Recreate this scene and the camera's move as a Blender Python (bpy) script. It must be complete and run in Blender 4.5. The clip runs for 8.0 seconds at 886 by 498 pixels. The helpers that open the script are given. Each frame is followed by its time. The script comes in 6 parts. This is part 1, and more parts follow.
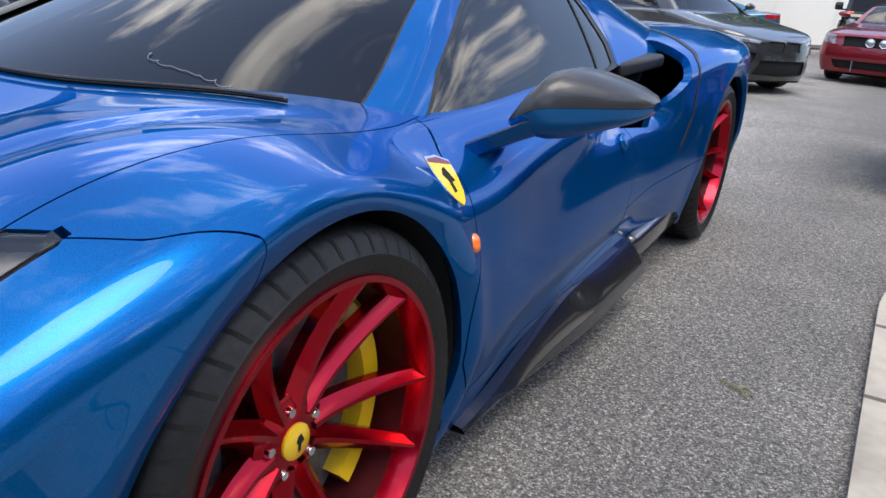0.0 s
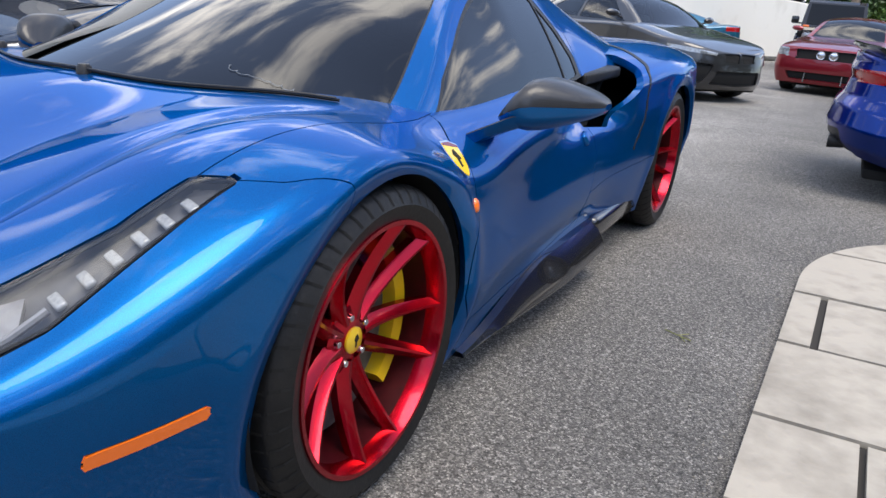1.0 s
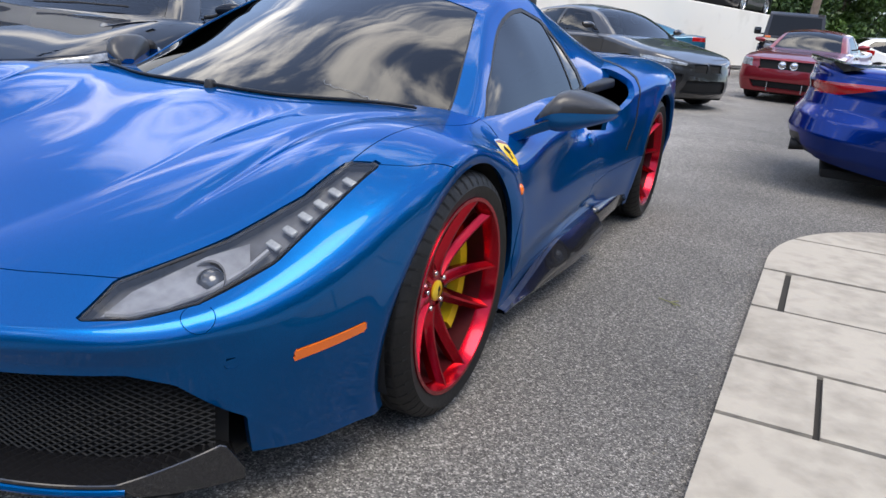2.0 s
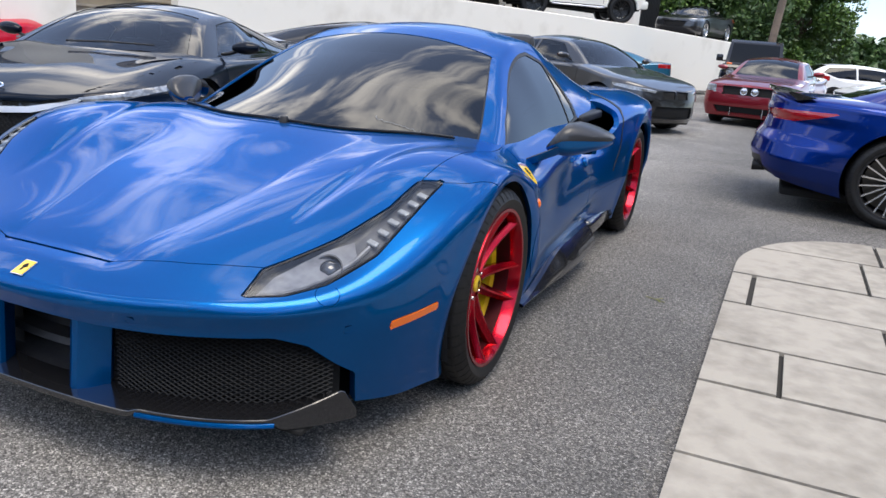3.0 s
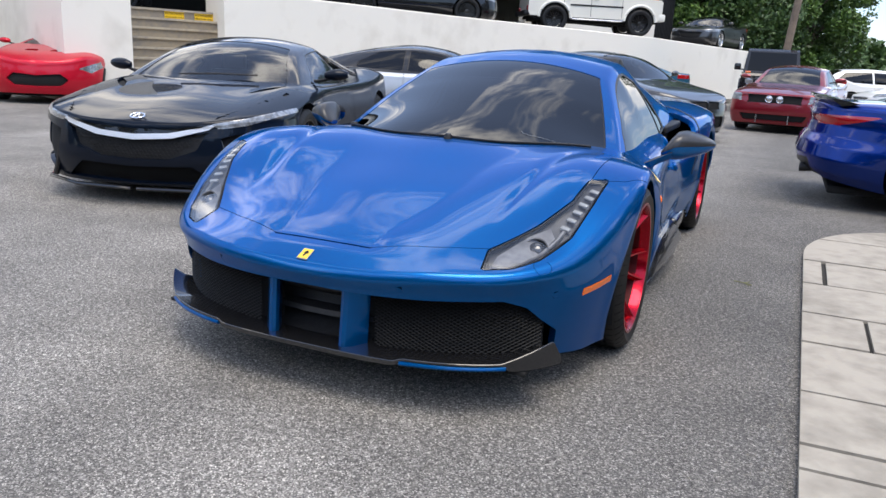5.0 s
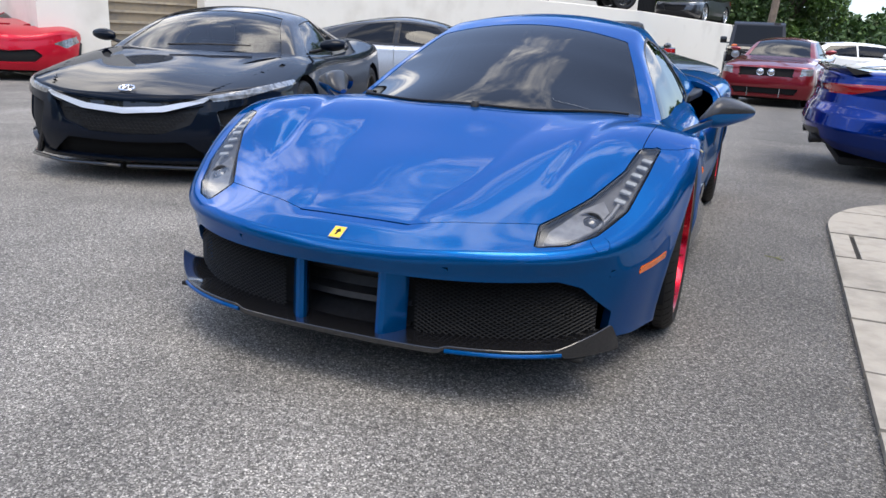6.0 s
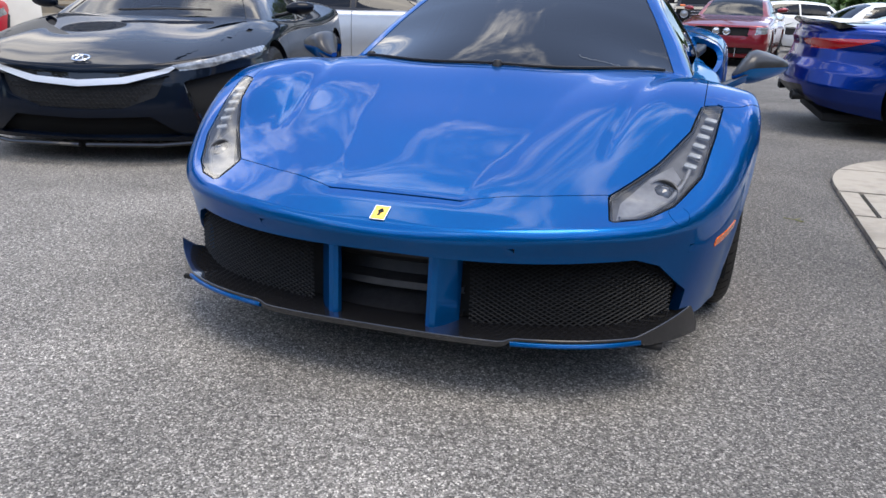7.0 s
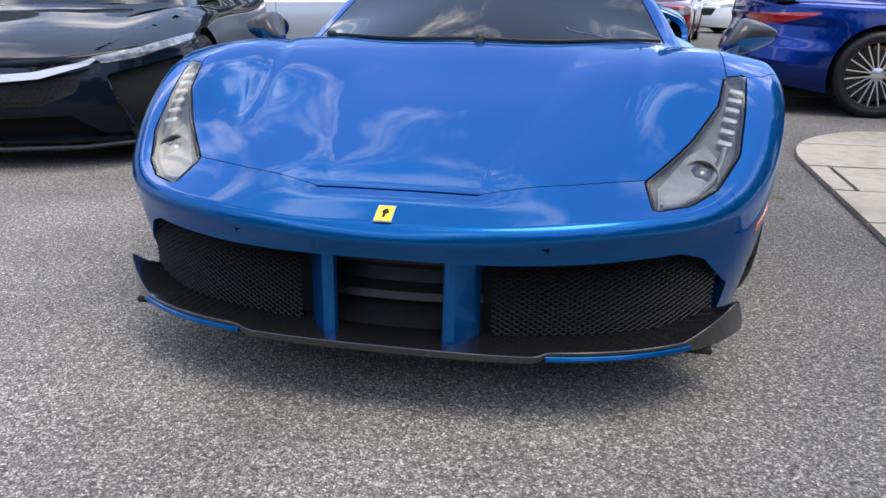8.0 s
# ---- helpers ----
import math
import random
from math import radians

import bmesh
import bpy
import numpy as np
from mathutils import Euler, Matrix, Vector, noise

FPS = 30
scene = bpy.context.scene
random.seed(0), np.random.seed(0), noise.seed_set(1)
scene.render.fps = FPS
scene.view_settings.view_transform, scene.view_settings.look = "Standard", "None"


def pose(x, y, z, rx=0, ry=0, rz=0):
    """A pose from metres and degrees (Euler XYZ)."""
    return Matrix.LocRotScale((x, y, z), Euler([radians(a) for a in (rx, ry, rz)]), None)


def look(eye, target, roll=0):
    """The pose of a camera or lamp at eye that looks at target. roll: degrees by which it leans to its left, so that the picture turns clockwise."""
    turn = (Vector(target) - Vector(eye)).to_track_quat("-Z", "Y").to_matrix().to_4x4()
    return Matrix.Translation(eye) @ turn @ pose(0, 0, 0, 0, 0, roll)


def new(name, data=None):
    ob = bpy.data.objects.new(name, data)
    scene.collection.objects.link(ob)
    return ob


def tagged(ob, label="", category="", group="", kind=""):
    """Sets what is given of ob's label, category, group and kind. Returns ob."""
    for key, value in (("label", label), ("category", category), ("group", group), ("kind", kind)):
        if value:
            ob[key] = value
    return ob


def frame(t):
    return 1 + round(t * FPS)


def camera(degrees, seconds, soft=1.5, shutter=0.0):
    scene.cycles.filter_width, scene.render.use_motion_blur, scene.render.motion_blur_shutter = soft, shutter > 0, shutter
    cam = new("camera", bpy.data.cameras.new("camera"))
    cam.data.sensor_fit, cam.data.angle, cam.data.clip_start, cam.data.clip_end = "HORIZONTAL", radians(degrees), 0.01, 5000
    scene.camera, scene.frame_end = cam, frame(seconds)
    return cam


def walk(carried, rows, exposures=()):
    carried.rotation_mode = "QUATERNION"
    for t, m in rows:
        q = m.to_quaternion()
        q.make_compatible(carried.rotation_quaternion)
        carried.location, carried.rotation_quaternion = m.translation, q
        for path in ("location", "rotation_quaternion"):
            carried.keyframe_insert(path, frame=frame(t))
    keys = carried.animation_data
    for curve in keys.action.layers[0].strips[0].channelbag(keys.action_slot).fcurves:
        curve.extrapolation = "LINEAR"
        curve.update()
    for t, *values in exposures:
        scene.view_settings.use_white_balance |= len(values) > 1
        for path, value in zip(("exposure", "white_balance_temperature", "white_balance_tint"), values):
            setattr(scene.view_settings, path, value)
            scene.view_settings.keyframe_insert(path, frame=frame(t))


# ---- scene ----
cam = camera(61.0, 8.0)
PATH = [
    (0, (1.474, -0.72, 0.981), (0.524, 0.912, 0.322), 4.3),
    (0.5, (1.566, -0.926, 0.998), (0.652, 0.732, 0.352), 4.6),
    (1, (1.645, -1.174, 1.023), (0.756, 0.502, 0.391), 4.8),
    (1.5, (1.662, -1.466, 1.034), (0.799, 0.228, 0.414), 4.9),
    (1.7, (1.659, -1.568, 1.041), (0.811, 0.136, 0.425), 4.9),
    (2.8, (1.707, -2.175, 1.131), (0.931, -0.419, 0.572), 5.0),
    (3, (1.689, -2.282, 1.13), (0.92, -0.516, 0.59), 4.8),
    (3.5, (1.667, -2.552, 1.157), (0.906, -0.774, 0.648), 4.4),
    (4, (1.663, -2.838, 1.195), (0.893, -1.058, 0.707), 3.8),
    (4.5, (1.565, -2.978, 1.181), (0.776, -1.206, 0.693), 3.2),
    (5, (1.413, -3.044, 1.146), (0.609, -1.283, 0.645), 2.9),
    (5.2, (1.359, -3.044, 1.122), (0.554, -1.286, 0.614), 2.8),
    (6.3, (1.042, -2.877, 1.062), (0.333, -1.097, 0.488), 2.5),
    (6.5, (0.966, -2.853, 1.049), (0.283, -1.068, 0.463), 2.3),
    (7, (0.759, -2.774, 1.01), (0.155, -0.974, 0.383), 1.7),
    (7.5, (0.59, -2.648, 0.967), (0.075, -0.828, 0.317), 1.0),
    (8, (0.475, -2.55, 0.941), (0.059, -0.704, 0.294), 0.5),
]
walk(cam, [(t, look(eye, target, roll)) for t, eye, target, roll in PATH], exposures=[(0, 1.78, 6600, 10), (1.5, 1.70, 6600, 10), (3.5, 1.62, 6600, 10), (8, 1.64, 6600, 10)])

# ---- world, sun, exposure ----
SUN_ELEV, SUN_TURN = radians(70), radians(130)
world = bpy.data.worlds.new("sky")
scene.world = world
world.use_nodes = True
wn, wl = world.node_tree.nodes, world.node_tree.links
wn.clear()
w_out, w_bg = wn.new("ShaderNodeOutputWorld"), wn.new("ShaderNodeBackground")
w_sky, w_co, w_map = wn.new("ShaderNodeTexSky"), wn.new("ShaderNodeTexCoord"), wn.new("ShaderNodeMapping")
w_sky.sky_type, w_sky.sun_disc = "NISHITA", False
w_sky.ozone_density, w_sky.dust_density, w_sky.air_density = 1.3, 0.2, 0.7
w_sky.sun_elevation, w_sky.sun_rotation = SUN_ELEV, SUN_TURN
w_n1, w_ramp, w_mix = wn.new("ShaderNodeTexNoise"), wn.new("ShaderNodeValToRGB"), wn.new("ShaderNodeMix")
w_mix.data_type = "RGBA"
w_map.inputs["Scale"].default_value = (1.0, 1.0, 2.2)
w_n1.inputs["Scale"].default_value, w_n1.inputs["Detail"].default_value = 3.0, 9.0
w_n1.inputs["Roughness"].default_value, w_n1.inputs["Distortion"].default_value = 0.58, 0.25
w_ramp.color_ramp.interpolation = "EASE"
w_ramp.color_ramp.elements[0].position, w_ramp.color_ramp.elements[1].position = 0.50, 0.67
w_ramp.color_ramp.elements[0].color = (0.06, 0.06, 0.06, 1)
w_mix.inputs["B"].default_value = (9.6, 9.1, 8.5, 1)
wl.new(w_co.outputs["Generated"], w_map.inputs["Vector"])
wl.new(w_map.outputs["Vector"], w_n1.inputs["Vector"])
wl.new(w_n1.outputs["Fac"], w_ramp.inputs["Fac"])
wl.new(w_ramp.outputs["Color"], w_mix.inputs["Factor"])
wl.new(w_sky.outputs["Color"], w_mix.inputs["A"])
wl.new(w_mix.outputs["Result"], w_bg.inputs["Color"])
# the sky's strength is turned down towards the horizon, an added dimming of low light
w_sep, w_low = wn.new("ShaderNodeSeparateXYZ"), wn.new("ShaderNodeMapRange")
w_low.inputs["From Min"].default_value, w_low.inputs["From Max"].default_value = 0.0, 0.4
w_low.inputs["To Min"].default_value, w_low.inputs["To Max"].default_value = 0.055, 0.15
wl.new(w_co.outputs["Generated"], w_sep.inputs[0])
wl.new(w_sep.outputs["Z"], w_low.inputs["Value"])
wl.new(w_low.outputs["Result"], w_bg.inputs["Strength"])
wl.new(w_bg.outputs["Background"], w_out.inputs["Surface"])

sun = new("sun", bpy.data.lights.new("sun", "SUN"))
sun.data.energy, sun.data.angle, sun.data.color = 0.95, radians(36), (1.0, 0.91, 0.78)
sun.matrix_world = look((0, 0, 30), Vector((0, 0, 30)) - 10 * Vector((math.sin(SUN_TURN) * math.cos(SUN_ELEV), math.cos(SUN_TURN) * math.cos(SUN_ELEV), math.sin(SUN_ELEV))))


# ---- materials ----
def material(name, color, rough=0.5, metal=0.0, coat=0.0, spec=0.5, grain=None, bump=0.0, emit=0.0):
    """grain: (scale, second color, low, high) mottling by noise at two scales; bump: metres of relief on that noise."""
    m = bpy.data.materials.new(name)
    m.use_nodes = True
    n, l = m.node_tree.nodes, m.node_tree.links
    b = n["Principled BSDF"]
    b.inputs["Base Color"].default_value = (*color, 1)
    b.inputs["Roughness"].default_value, b.inputs["Metallic"].default_value = rough, metal
    b.inputs["Coat Weight"].default_value, b.inputs["Coat Roughness"].default_value = coat, 0.02
    b.inputs["Specular IOR Level"].default_value = spec
    if emit:
        b.inputs["Emission Color"].default_value = (*color, 1)
        b.inputs["Emission Strength"].default_value = emit
    if grain:
        scale, second, low, high = grain
        co = n.new("ShaderNodeTexCoord")
        t1, t2 = n.new("ShaderNodeTexNoise"), n.new("ShaderNodeTexNoise")
        t1.inputs["Scale"].default_value, t1.inputs["Detail"].default_value = scale, 6
        t2.inputs["Scale"].default_value, t2.inputs["Detail"].default_value = scale * 0.13, 4
        add, ramp, mix = n.new("ShaderNodeMath"), n.new("ShaderNodeMapRange"), n.new("ShaderNodeMix")
        add.operation, mix.data_type = "ADD", "RGBA"
        ramp.inputs["From Min"].default_value, ramp.inputs["From Max"].default_value = 2 * low, 2 * high
        for t in (t1, t2):
            l.new(co.outputs["Object"], t.inputs["Vector"])
        l.new(t1.outputs["Fac"], add.inputs[0])
        l.new(t2.outputs["Fac"], add.inputs[1])
        l.new(add.outputs[0], ramp.inputs["Value"])
        l.new(ramp.outputs["Result"], mix.inputs["Factor"])
        mix.inputs["A"].default_value, mix.inputs["B"].default_value = (*color, 1), (*second, 1)
        l.new(mix.outputs["Result"], b.inputs["Base Color"])
        if bump:
            bp = n.new("ShaderNodeBump")
            bp.inputs["Distance"].default_value = bump
            l.new(t1.outputs["Fac"], bp.inputs["Height"])
            l.new(bp.outputs["Normal"], b.inputs["Normal"])
    return m


def paint(name, color, metal=0.55, rough=0.28, flake=0.25, spec=0.5):
    """Clear-coated metallic car paint with fine flakes and a very slight orange-peel."""
    m = material(name, color, rough, metal, coat=1.0, spec=spec)
    n, l = m.node_tree.nodes, m.node_tree.links
    b = n["Principled BSDF"]
    co, v, mix = n.new("ShaderNodeTexCoord"), n.new("ShaderNodeTexNoise"), n.new("ShaderNodeMix")
    v.inputs["Scale"].default_value, v.inputs["Detail"].default_value = 900, 1
    mix.data_type, mix.blend_type = "RGBA", "MULTIPLY"
    mp = n.new("ShaderNodeMapRange")
    mp.inputs["From Min"].default_value, mp.inputs["From Max"].default_value = 0.3, 0.7
    mp.inputs["To Min"].default_value, mp.inputs["To Max"].default_value = 1 - flake, 1 + flake
    l.new(co.outputs["Object"], v.inputs["Vector"])
    l.new(v.outputs["Fac"], mp.inputs["Value"])
    mix.inputs["Factor"].default_value = 1
    mix.inputs["A"].default_value = (*color, 1)
    l.new(mp.outputs["Result"], mix.inputs["B"])
    l.new(mix.outputs["Result"], b.inputs["Base Color"])
    return m


def glass(name, tint, gloss=0.0):
    """A thin tinted pane: lets tinted light through and mirrors by Fresnel."""
    m = bpy.data.materials.new(name)
    m.use_nodes = True
    n, l = m.node_tree.nodes, m.node_tree.links
    n.clear()
    o, mix, tr, gl, fr = (n.new("ShaderNode" + k) for k in ("OutputMaterial", "MixShader", "BsdfTransparent", "BsdfGlossy", "Fresnel"))
    tr.inputs["Color"].default_value = (*tint, 1)
    gl.inputs["Roughness"].default_value = 0.012
    gl.inputs["Color"].default_value = (0.95, 0.97, 1, 1)
    fr.inputs["IOR"].default_value = 1.42
    add = n.new("ShaderNodeMath")
    add.operation, add.use_clamp = "ADD", True
    add.inputs[1].default_value = gloss
    l.new(fr.outputs[0], add.inputs[0])
    l.new(add.outputs[0], mix.inputs["Fac"])
    l.new(tr.outputs[0], mix.inputs[1])
    l.new(gl.outputs[0], mix.inputs[2])
    l.new(mix.outputs[0], o.inputs["Surface"])
    return m


def weave(name, dark, light, scale, rough=0.22):
    """Lacquered carbon fibre: a fine twill under clear coat."""
    m = material(name, dark, rough, 0.0, coat=0.9)
    n, l = m.node_tree.nodes, m.node_tree.links
    b = n["Principled BSDF"]
    co, ck, mix = n.new("ShaderNodeTexCoord"), n.new("ShaderNodeTexChecker"), n.new("ShaderNodeMix")
    mix.data_type = "RGBA"
    ck.inputs["Scale"].default_value = scale
    l.new(co.outputs["Object"], ck.inputs["Vector"])
    l.new(ck.outputs["Fac"], mix.inputs["Factor"])
    mix.inputs["A"].default_value, mix.inputs["B"].default_value = (*dark, 1), (*light, 1)
    l.new(mix.outputs["Result"], b.inputs["Base Color"])
    return m


def asphalt_material():
    m = bpy.data.materials.new("asphalt")
    m.use_nodes = True
    n, l = m.node_tree.nodes, m.node_tree.links
    b = n["Principled BSDF"]
    co = n.new("ShaderNodeTexCoord")
    vo, no, big, huge = n.new("ShaderNodeTexVoronoi"), n.new("ShaderNodeTexNoise"), n.new("ShaderNodeTexNoise"), n.new("ShaderNodeTexNoise")
    vo.inputs["Scale"].default_value = 230
    no.inputs["Scale"].default_value, no.inputs["Detail"].default_value = 60, 8
    big.inputs["Scale"].default_value, big.inputs["Detail"].default_value = 1.3, 6
    huge.inputs["Scale"].default_value, huge.inputs["Detail"].default_value = 0.25, 3
    for t in (vo, no, big, huge):
        l.new(co.outputs["Object"], t.inputs["Vector"])
    sep = n.new("ShaderNodeSeparateColor")
    l.new(vo.outputs["Color"], sep.inputs[0])
    ramp = n.new("ShaderNodeValToRGB")
    e = ramp.color_ramp.elements
    e[0].position, e[0].color = 0.0, (0.05, 0.046, 0.041, 1)
    e[1].position, e[1].color = 1.0, (0.5, 0.47, 0.42, 1)
    for p, c in ((0.4, 0.125), (0.72, 0.2), (0.9, 0.32)):
        k = e.new(p)
        k.color = (c, c * 0.945, c * 0.85, 1)
    l.new(sep.outputs[0], ramp.inputs["Fac"])
    def ranged(src, lo, hi, a, c):
        r = n.new("ShaderNodeMapRange")
        r.inputs["From Min"].default_value, r.inputs["From Max"].default_value = lo, hi
        r.inputs["To Min"].default_value, r.inputs["To Max"].default_value = a, c
        l.new(src, r.inputs["Value"])
        return r.outputs["Result"]
    def times(a, c):
        x = n.new("ShaderNodeMix")
        x.data_type, x.blend_type = "RGBA", "MULTIPLY"
        x.inputs["Factor"].default_value = 1
        l.new(a, x.inputs["A"])
        l.new(c, x.inputs["B"])
        return x.outputs["Result"]
    col = times(ramp.outputs["Color"], ranged(no.outputs["Fac"], 0.3, 0.7, 0.6, 1.45))
    col = times(col, ranged(big.outputs["Fac"], 0.35, 0.68, 0.8, 1.22))
    col = times(col, ranged(huge.outputs["Fac"], 0.35, 0.65, 0.95, 1.2))
    # a darker, newer strip of asphalt beside the pavement, with a ragged border
    sp, wob, wide = n.new("ShaderNodeSeparateXYZ"), n.new("ShaderNodeMath"), n.new("ShaderNodeMath")
    l.new(co.outputs["Object"], sp.inputs[0])
    wob.operation, wide.operation = "MULTIPLY_ADD", "MULTIPLY_ADD"
    l.new(big.outputs["Fac"], wob.inputs[0])
    wob.inputs[1].default_value = 0.9
    l.new(sp.outputs["X"], wob.inputs[2])
    l.new(huge.outputs["Fac"], wide.inputs[0])
    wide.inputs[1].default_value = 0.5
    l.new(wob.outputs[0], wide.inputs[2])
    col = times(col, ranged(wide.outputs[0], 1.15, 1.95, 1.0, 0.66))
    l.new(col, b.inputs["Base Color"])
    b.inputs["Roughness"].default_value = 0.82
    bp = n.new("ShaderNodeBump")
    bp.inputs["Distance"].default_value = 0.004
    bp.inputs["Strength"].default_value = 0.8
    l.new(vo.outputs["Distance"], bp.inputs["Height"])
    bp.invert = True
    l.new(bp.outputs["Normal"], b.inputs["Normal"])
    return m


M_ASPHALT = asphalt_material()
M_BLUE = paint("electric_blue_paint", (0.0002, 0.091, 0.29), 0.75, 0.29, 0.25, 0.0)
b = M_BLUE.node_tree.nodes["Principled BSDF"]
b.inputs["Coat Weight"].default_value = 0.75
b.inputs["Coat IOR"].default_value = 1.34
b.inputs["Specular Tint"].default_value = (0.0, 0.5, 1.0, 1)
M_DEEPBLUE = paint("deep_blue_paint", (0.001, 0.019, 0.15), 0.8, 0.34)
b = M_DEEPBLUE.node_tree.nodes["Principled BSDF"]
b.inputs["Coat IOR"].default_value = 1.36
b.inputs["Specular Tint"].default_value = (0.0, 0.2, 0.9, 1)
M_BLACKBLUE = paint("blue_black_paint", (0.003, 0.006, 0.013), 0.0, 0.45, 0.2, 0.03)
for dark in (M_BLACKBLUE,):
    dark.node_tree.nodes["Principled BSDF"].inputs["Coat IOR"].default_value = 1.38
    dark.node_tree.nodes["Principled BSDF"].inputs["Coat Weight"].default_value = 0.6
M_GREY = paint("mineral_grey_paint", (0.028, 0.028, 0.03), 0.5, 0.32)
M_CRIMSON = paint("dark_red_paint", (0.2, 0.005, 0.013), 0.5, 0.3)
M_RED = paint("bright_red_paint", (0.5, 0.005, 0.022), 0.3, 0.35, 0.1, 0.2)
M_RED.node_tree.nodes["Principled BSDF"].inputs["Coat Weight"].default_value = 0.5
M_WHITE = paint("white_paint", (0.78, 0.78, 0.76), 0.0, 0.35, 0.02)
M_CREAM = paint("cream_white_paint", (0.72, 0.70, 0.62), 0.0, 0.35, 0.02)
M_SILVER = paint("silver_paint", (0.55, 0.57, 0.6), 0.6, 0.3)
M_TEAL = paint("teal_paint", (0.012, 0.11, 0.19), 0.4, 0.3)
M_BLACK = paint("black_paint", (0.005, 0.005, 0.006), 0.0, 0.45, 0.05, 0.1)
M_REDMETAL = paint("candy_red_metal", (0.40, 0.003, 0.016), 0.95, 0.24, 0.1)
M_REDMETAL.node_tree.nodes["Principled BSDF"].inputs["Coat Weight"].default_value = 0.3
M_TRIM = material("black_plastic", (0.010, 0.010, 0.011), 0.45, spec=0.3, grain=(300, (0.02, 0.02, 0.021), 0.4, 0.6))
# shade of gaps and hollows as a colour; also black for print and emblems
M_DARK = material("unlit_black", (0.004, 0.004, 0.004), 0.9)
M_RUBBER = material("tyre_rubber", (0.0045, 0.0045, 0.005), 0.5, spec=0.35, grain=(90, (0.010, 0.0098, 0.0095), 0.42, 0.62), bump=0.0008)
M_CHROME = material("chrome", (0.75, 0.76, 0.78), 0.08, 1.0)
M_STEEL = material("brake_disc_ceramic", (0.16, 0.16, 0.165), 0.38, 0.35, grain=(60, (0.09, 0.09, 0.095), 0.4, 0.6))
M_YELLOW = material("yellow_enamel", (0.78, 0.5, 0.012), 0.28, coat=0.8)
M_ORANGE = material("amber_lens", (0.85, 0.16, 0.01), 0.15, coat=1.0)
M_REDLENS = material("red_lens", (0.33, 0.006, 0.008), 0.12, coat=1.0)
M_CARBON = weave("carbon_fibre", (0.005, 0.005, 0.006), (0.014, 0.014, 0.015), 420, 0.2)
M_DARKALLOY = material("dark_alloy", (0.05, 0.048, 0.045), 0.3, 0.8)
M_BRONZE = material("bronze_alloy", (0.2, 0.13, 0.08), 0.3, 0.9)
M_ALLOY = material("silver_alloy", (0.55, 0.55, 0.56), 0.25, 0.9)
M_LENSBODY = material("lamp_bowl", (0.32, 0.32, 0.33), 0.22, 0.6)
M_PROJECTOR = material("projector_lens", (0.07, 0.072, 0.075), 0.08, 0.3, coat=1.0)
M_LAMPGREY = material("lamp_housing", (0.11, 0.11, 0.113), 0.4, 0.3, grain=(25, (0.17, 0.17, 0.174), 0.4, 0.6))
M_LED = material("led_white", (0.5, 0.52, 0.53), 0.25, coat=0.6, grain=(160, (0.36, 0.37, 0.38), 0.4, 0.6))
M_REFLECTOR = material("lamp_reflector", (0.42, 0.42, 0.43), 0.3, 0.5, grain=(25, (0.22, 0.22, 0.225), 0.4, 0.6))
M_SATIN = material("satin_metal", (0.78, 0.79, 0.81), 0.38, 0.75)
M_SHELL = weave("carbon_shell", (0.010, 0.010, 0.011), (0.022, 0.022, 0.024), 420, 0.4)
M_SHELL.node_tree.nodes["Principled BSDF"].inputs["Coat Weight"].default_value = 0.2
M_LAMPFACE = material("lamp_face", (0.36, 0.38, 0.4), 0.12, 0.3, coat=1.0, grain=(30, (0.12, 0.125, 0.13), 0.4, 0.6))
M_PANE = material("dark_pane", (0.008, 0.009, 0.010), 0.06, spec=0.22)
# the step concrete made paler: light on the step tops is put into the colour
M_TREAD_LIT = material("tread_concrete", (0.42, 0.365, 0.275), 0.85, grain=(9.0, (0.3, 0.27, 0.23), 0.42, 0.6), bump=0.006)
# the rim's red darkened: shade behind the spokes is put into the colour
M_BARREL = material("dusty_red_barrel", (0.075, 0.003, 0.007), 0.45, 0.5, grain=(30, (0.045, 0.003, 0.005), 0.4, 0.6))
M_GRIT = material("loose_grit", (0.16, 0.145, 0.12), 0.9, grain=(40, (0.3, 0.28, 0.24), 0.4, 0.6))
M_SEAT = material("dark_leather", (0.02, 0.02, 0.021), 0.5, grain=(60, (0.03, 0.03, 0.031), 0.4, 0.6), bump=0.001)
M_MESH = material("black_mesh", (0.005, 0.005, 0.005), 0.55, spec=0.25)
M_SCRIPT = material("silver_script", (0.16, 0.18, 0.2), 0.5)
G_DARK = glass("tinted_glass", (0.035, 0.037, 0.04), 0.0)
G_CAR = glass("car_glass", (0.42, 0.46, 0.47), 0.01)
G_CLEAR = glass("lamp_glass", (0.86, 0.87, 0.88), 0.02)
M_STUCCO = material("white_stucco", (0.80, 0.755, 0.66), 0.85, grain=(1.6, (0.60, 0.55, 0.46), 0.52, 0.75), bump=0.004)
M_CONCRETE = material("stamped_concrete", (0.36, 0.326, 0.268), 0.8, grain=(11.0, (0.21, 0.188, 0.152), 0.42, 0.68), bump=0.012)
M_STEP = material("step_concrete", (0.30, 0.255, 0.185), 0.85, grain=(9.0, (0.22, 0.2, 0.17), 0.42, 0.6), bump=0.006)
M_JOINT = material("dirty_joint", (0.028, 0.025, 0.021), 0.95)
M_BARK = material("bark", (0.09, 0.065, 0.045), 0.9, grain=(14, (0.05, 0.037, 0.027), 0.4, 0.6), bump=0.02)
M_POLE = material("weathered_pole", (0.2, 0.15, 0.11), 0.85, grain=(12, (0.13, 0.1, 0.075), 0.4, 0.6), bump=0.008)
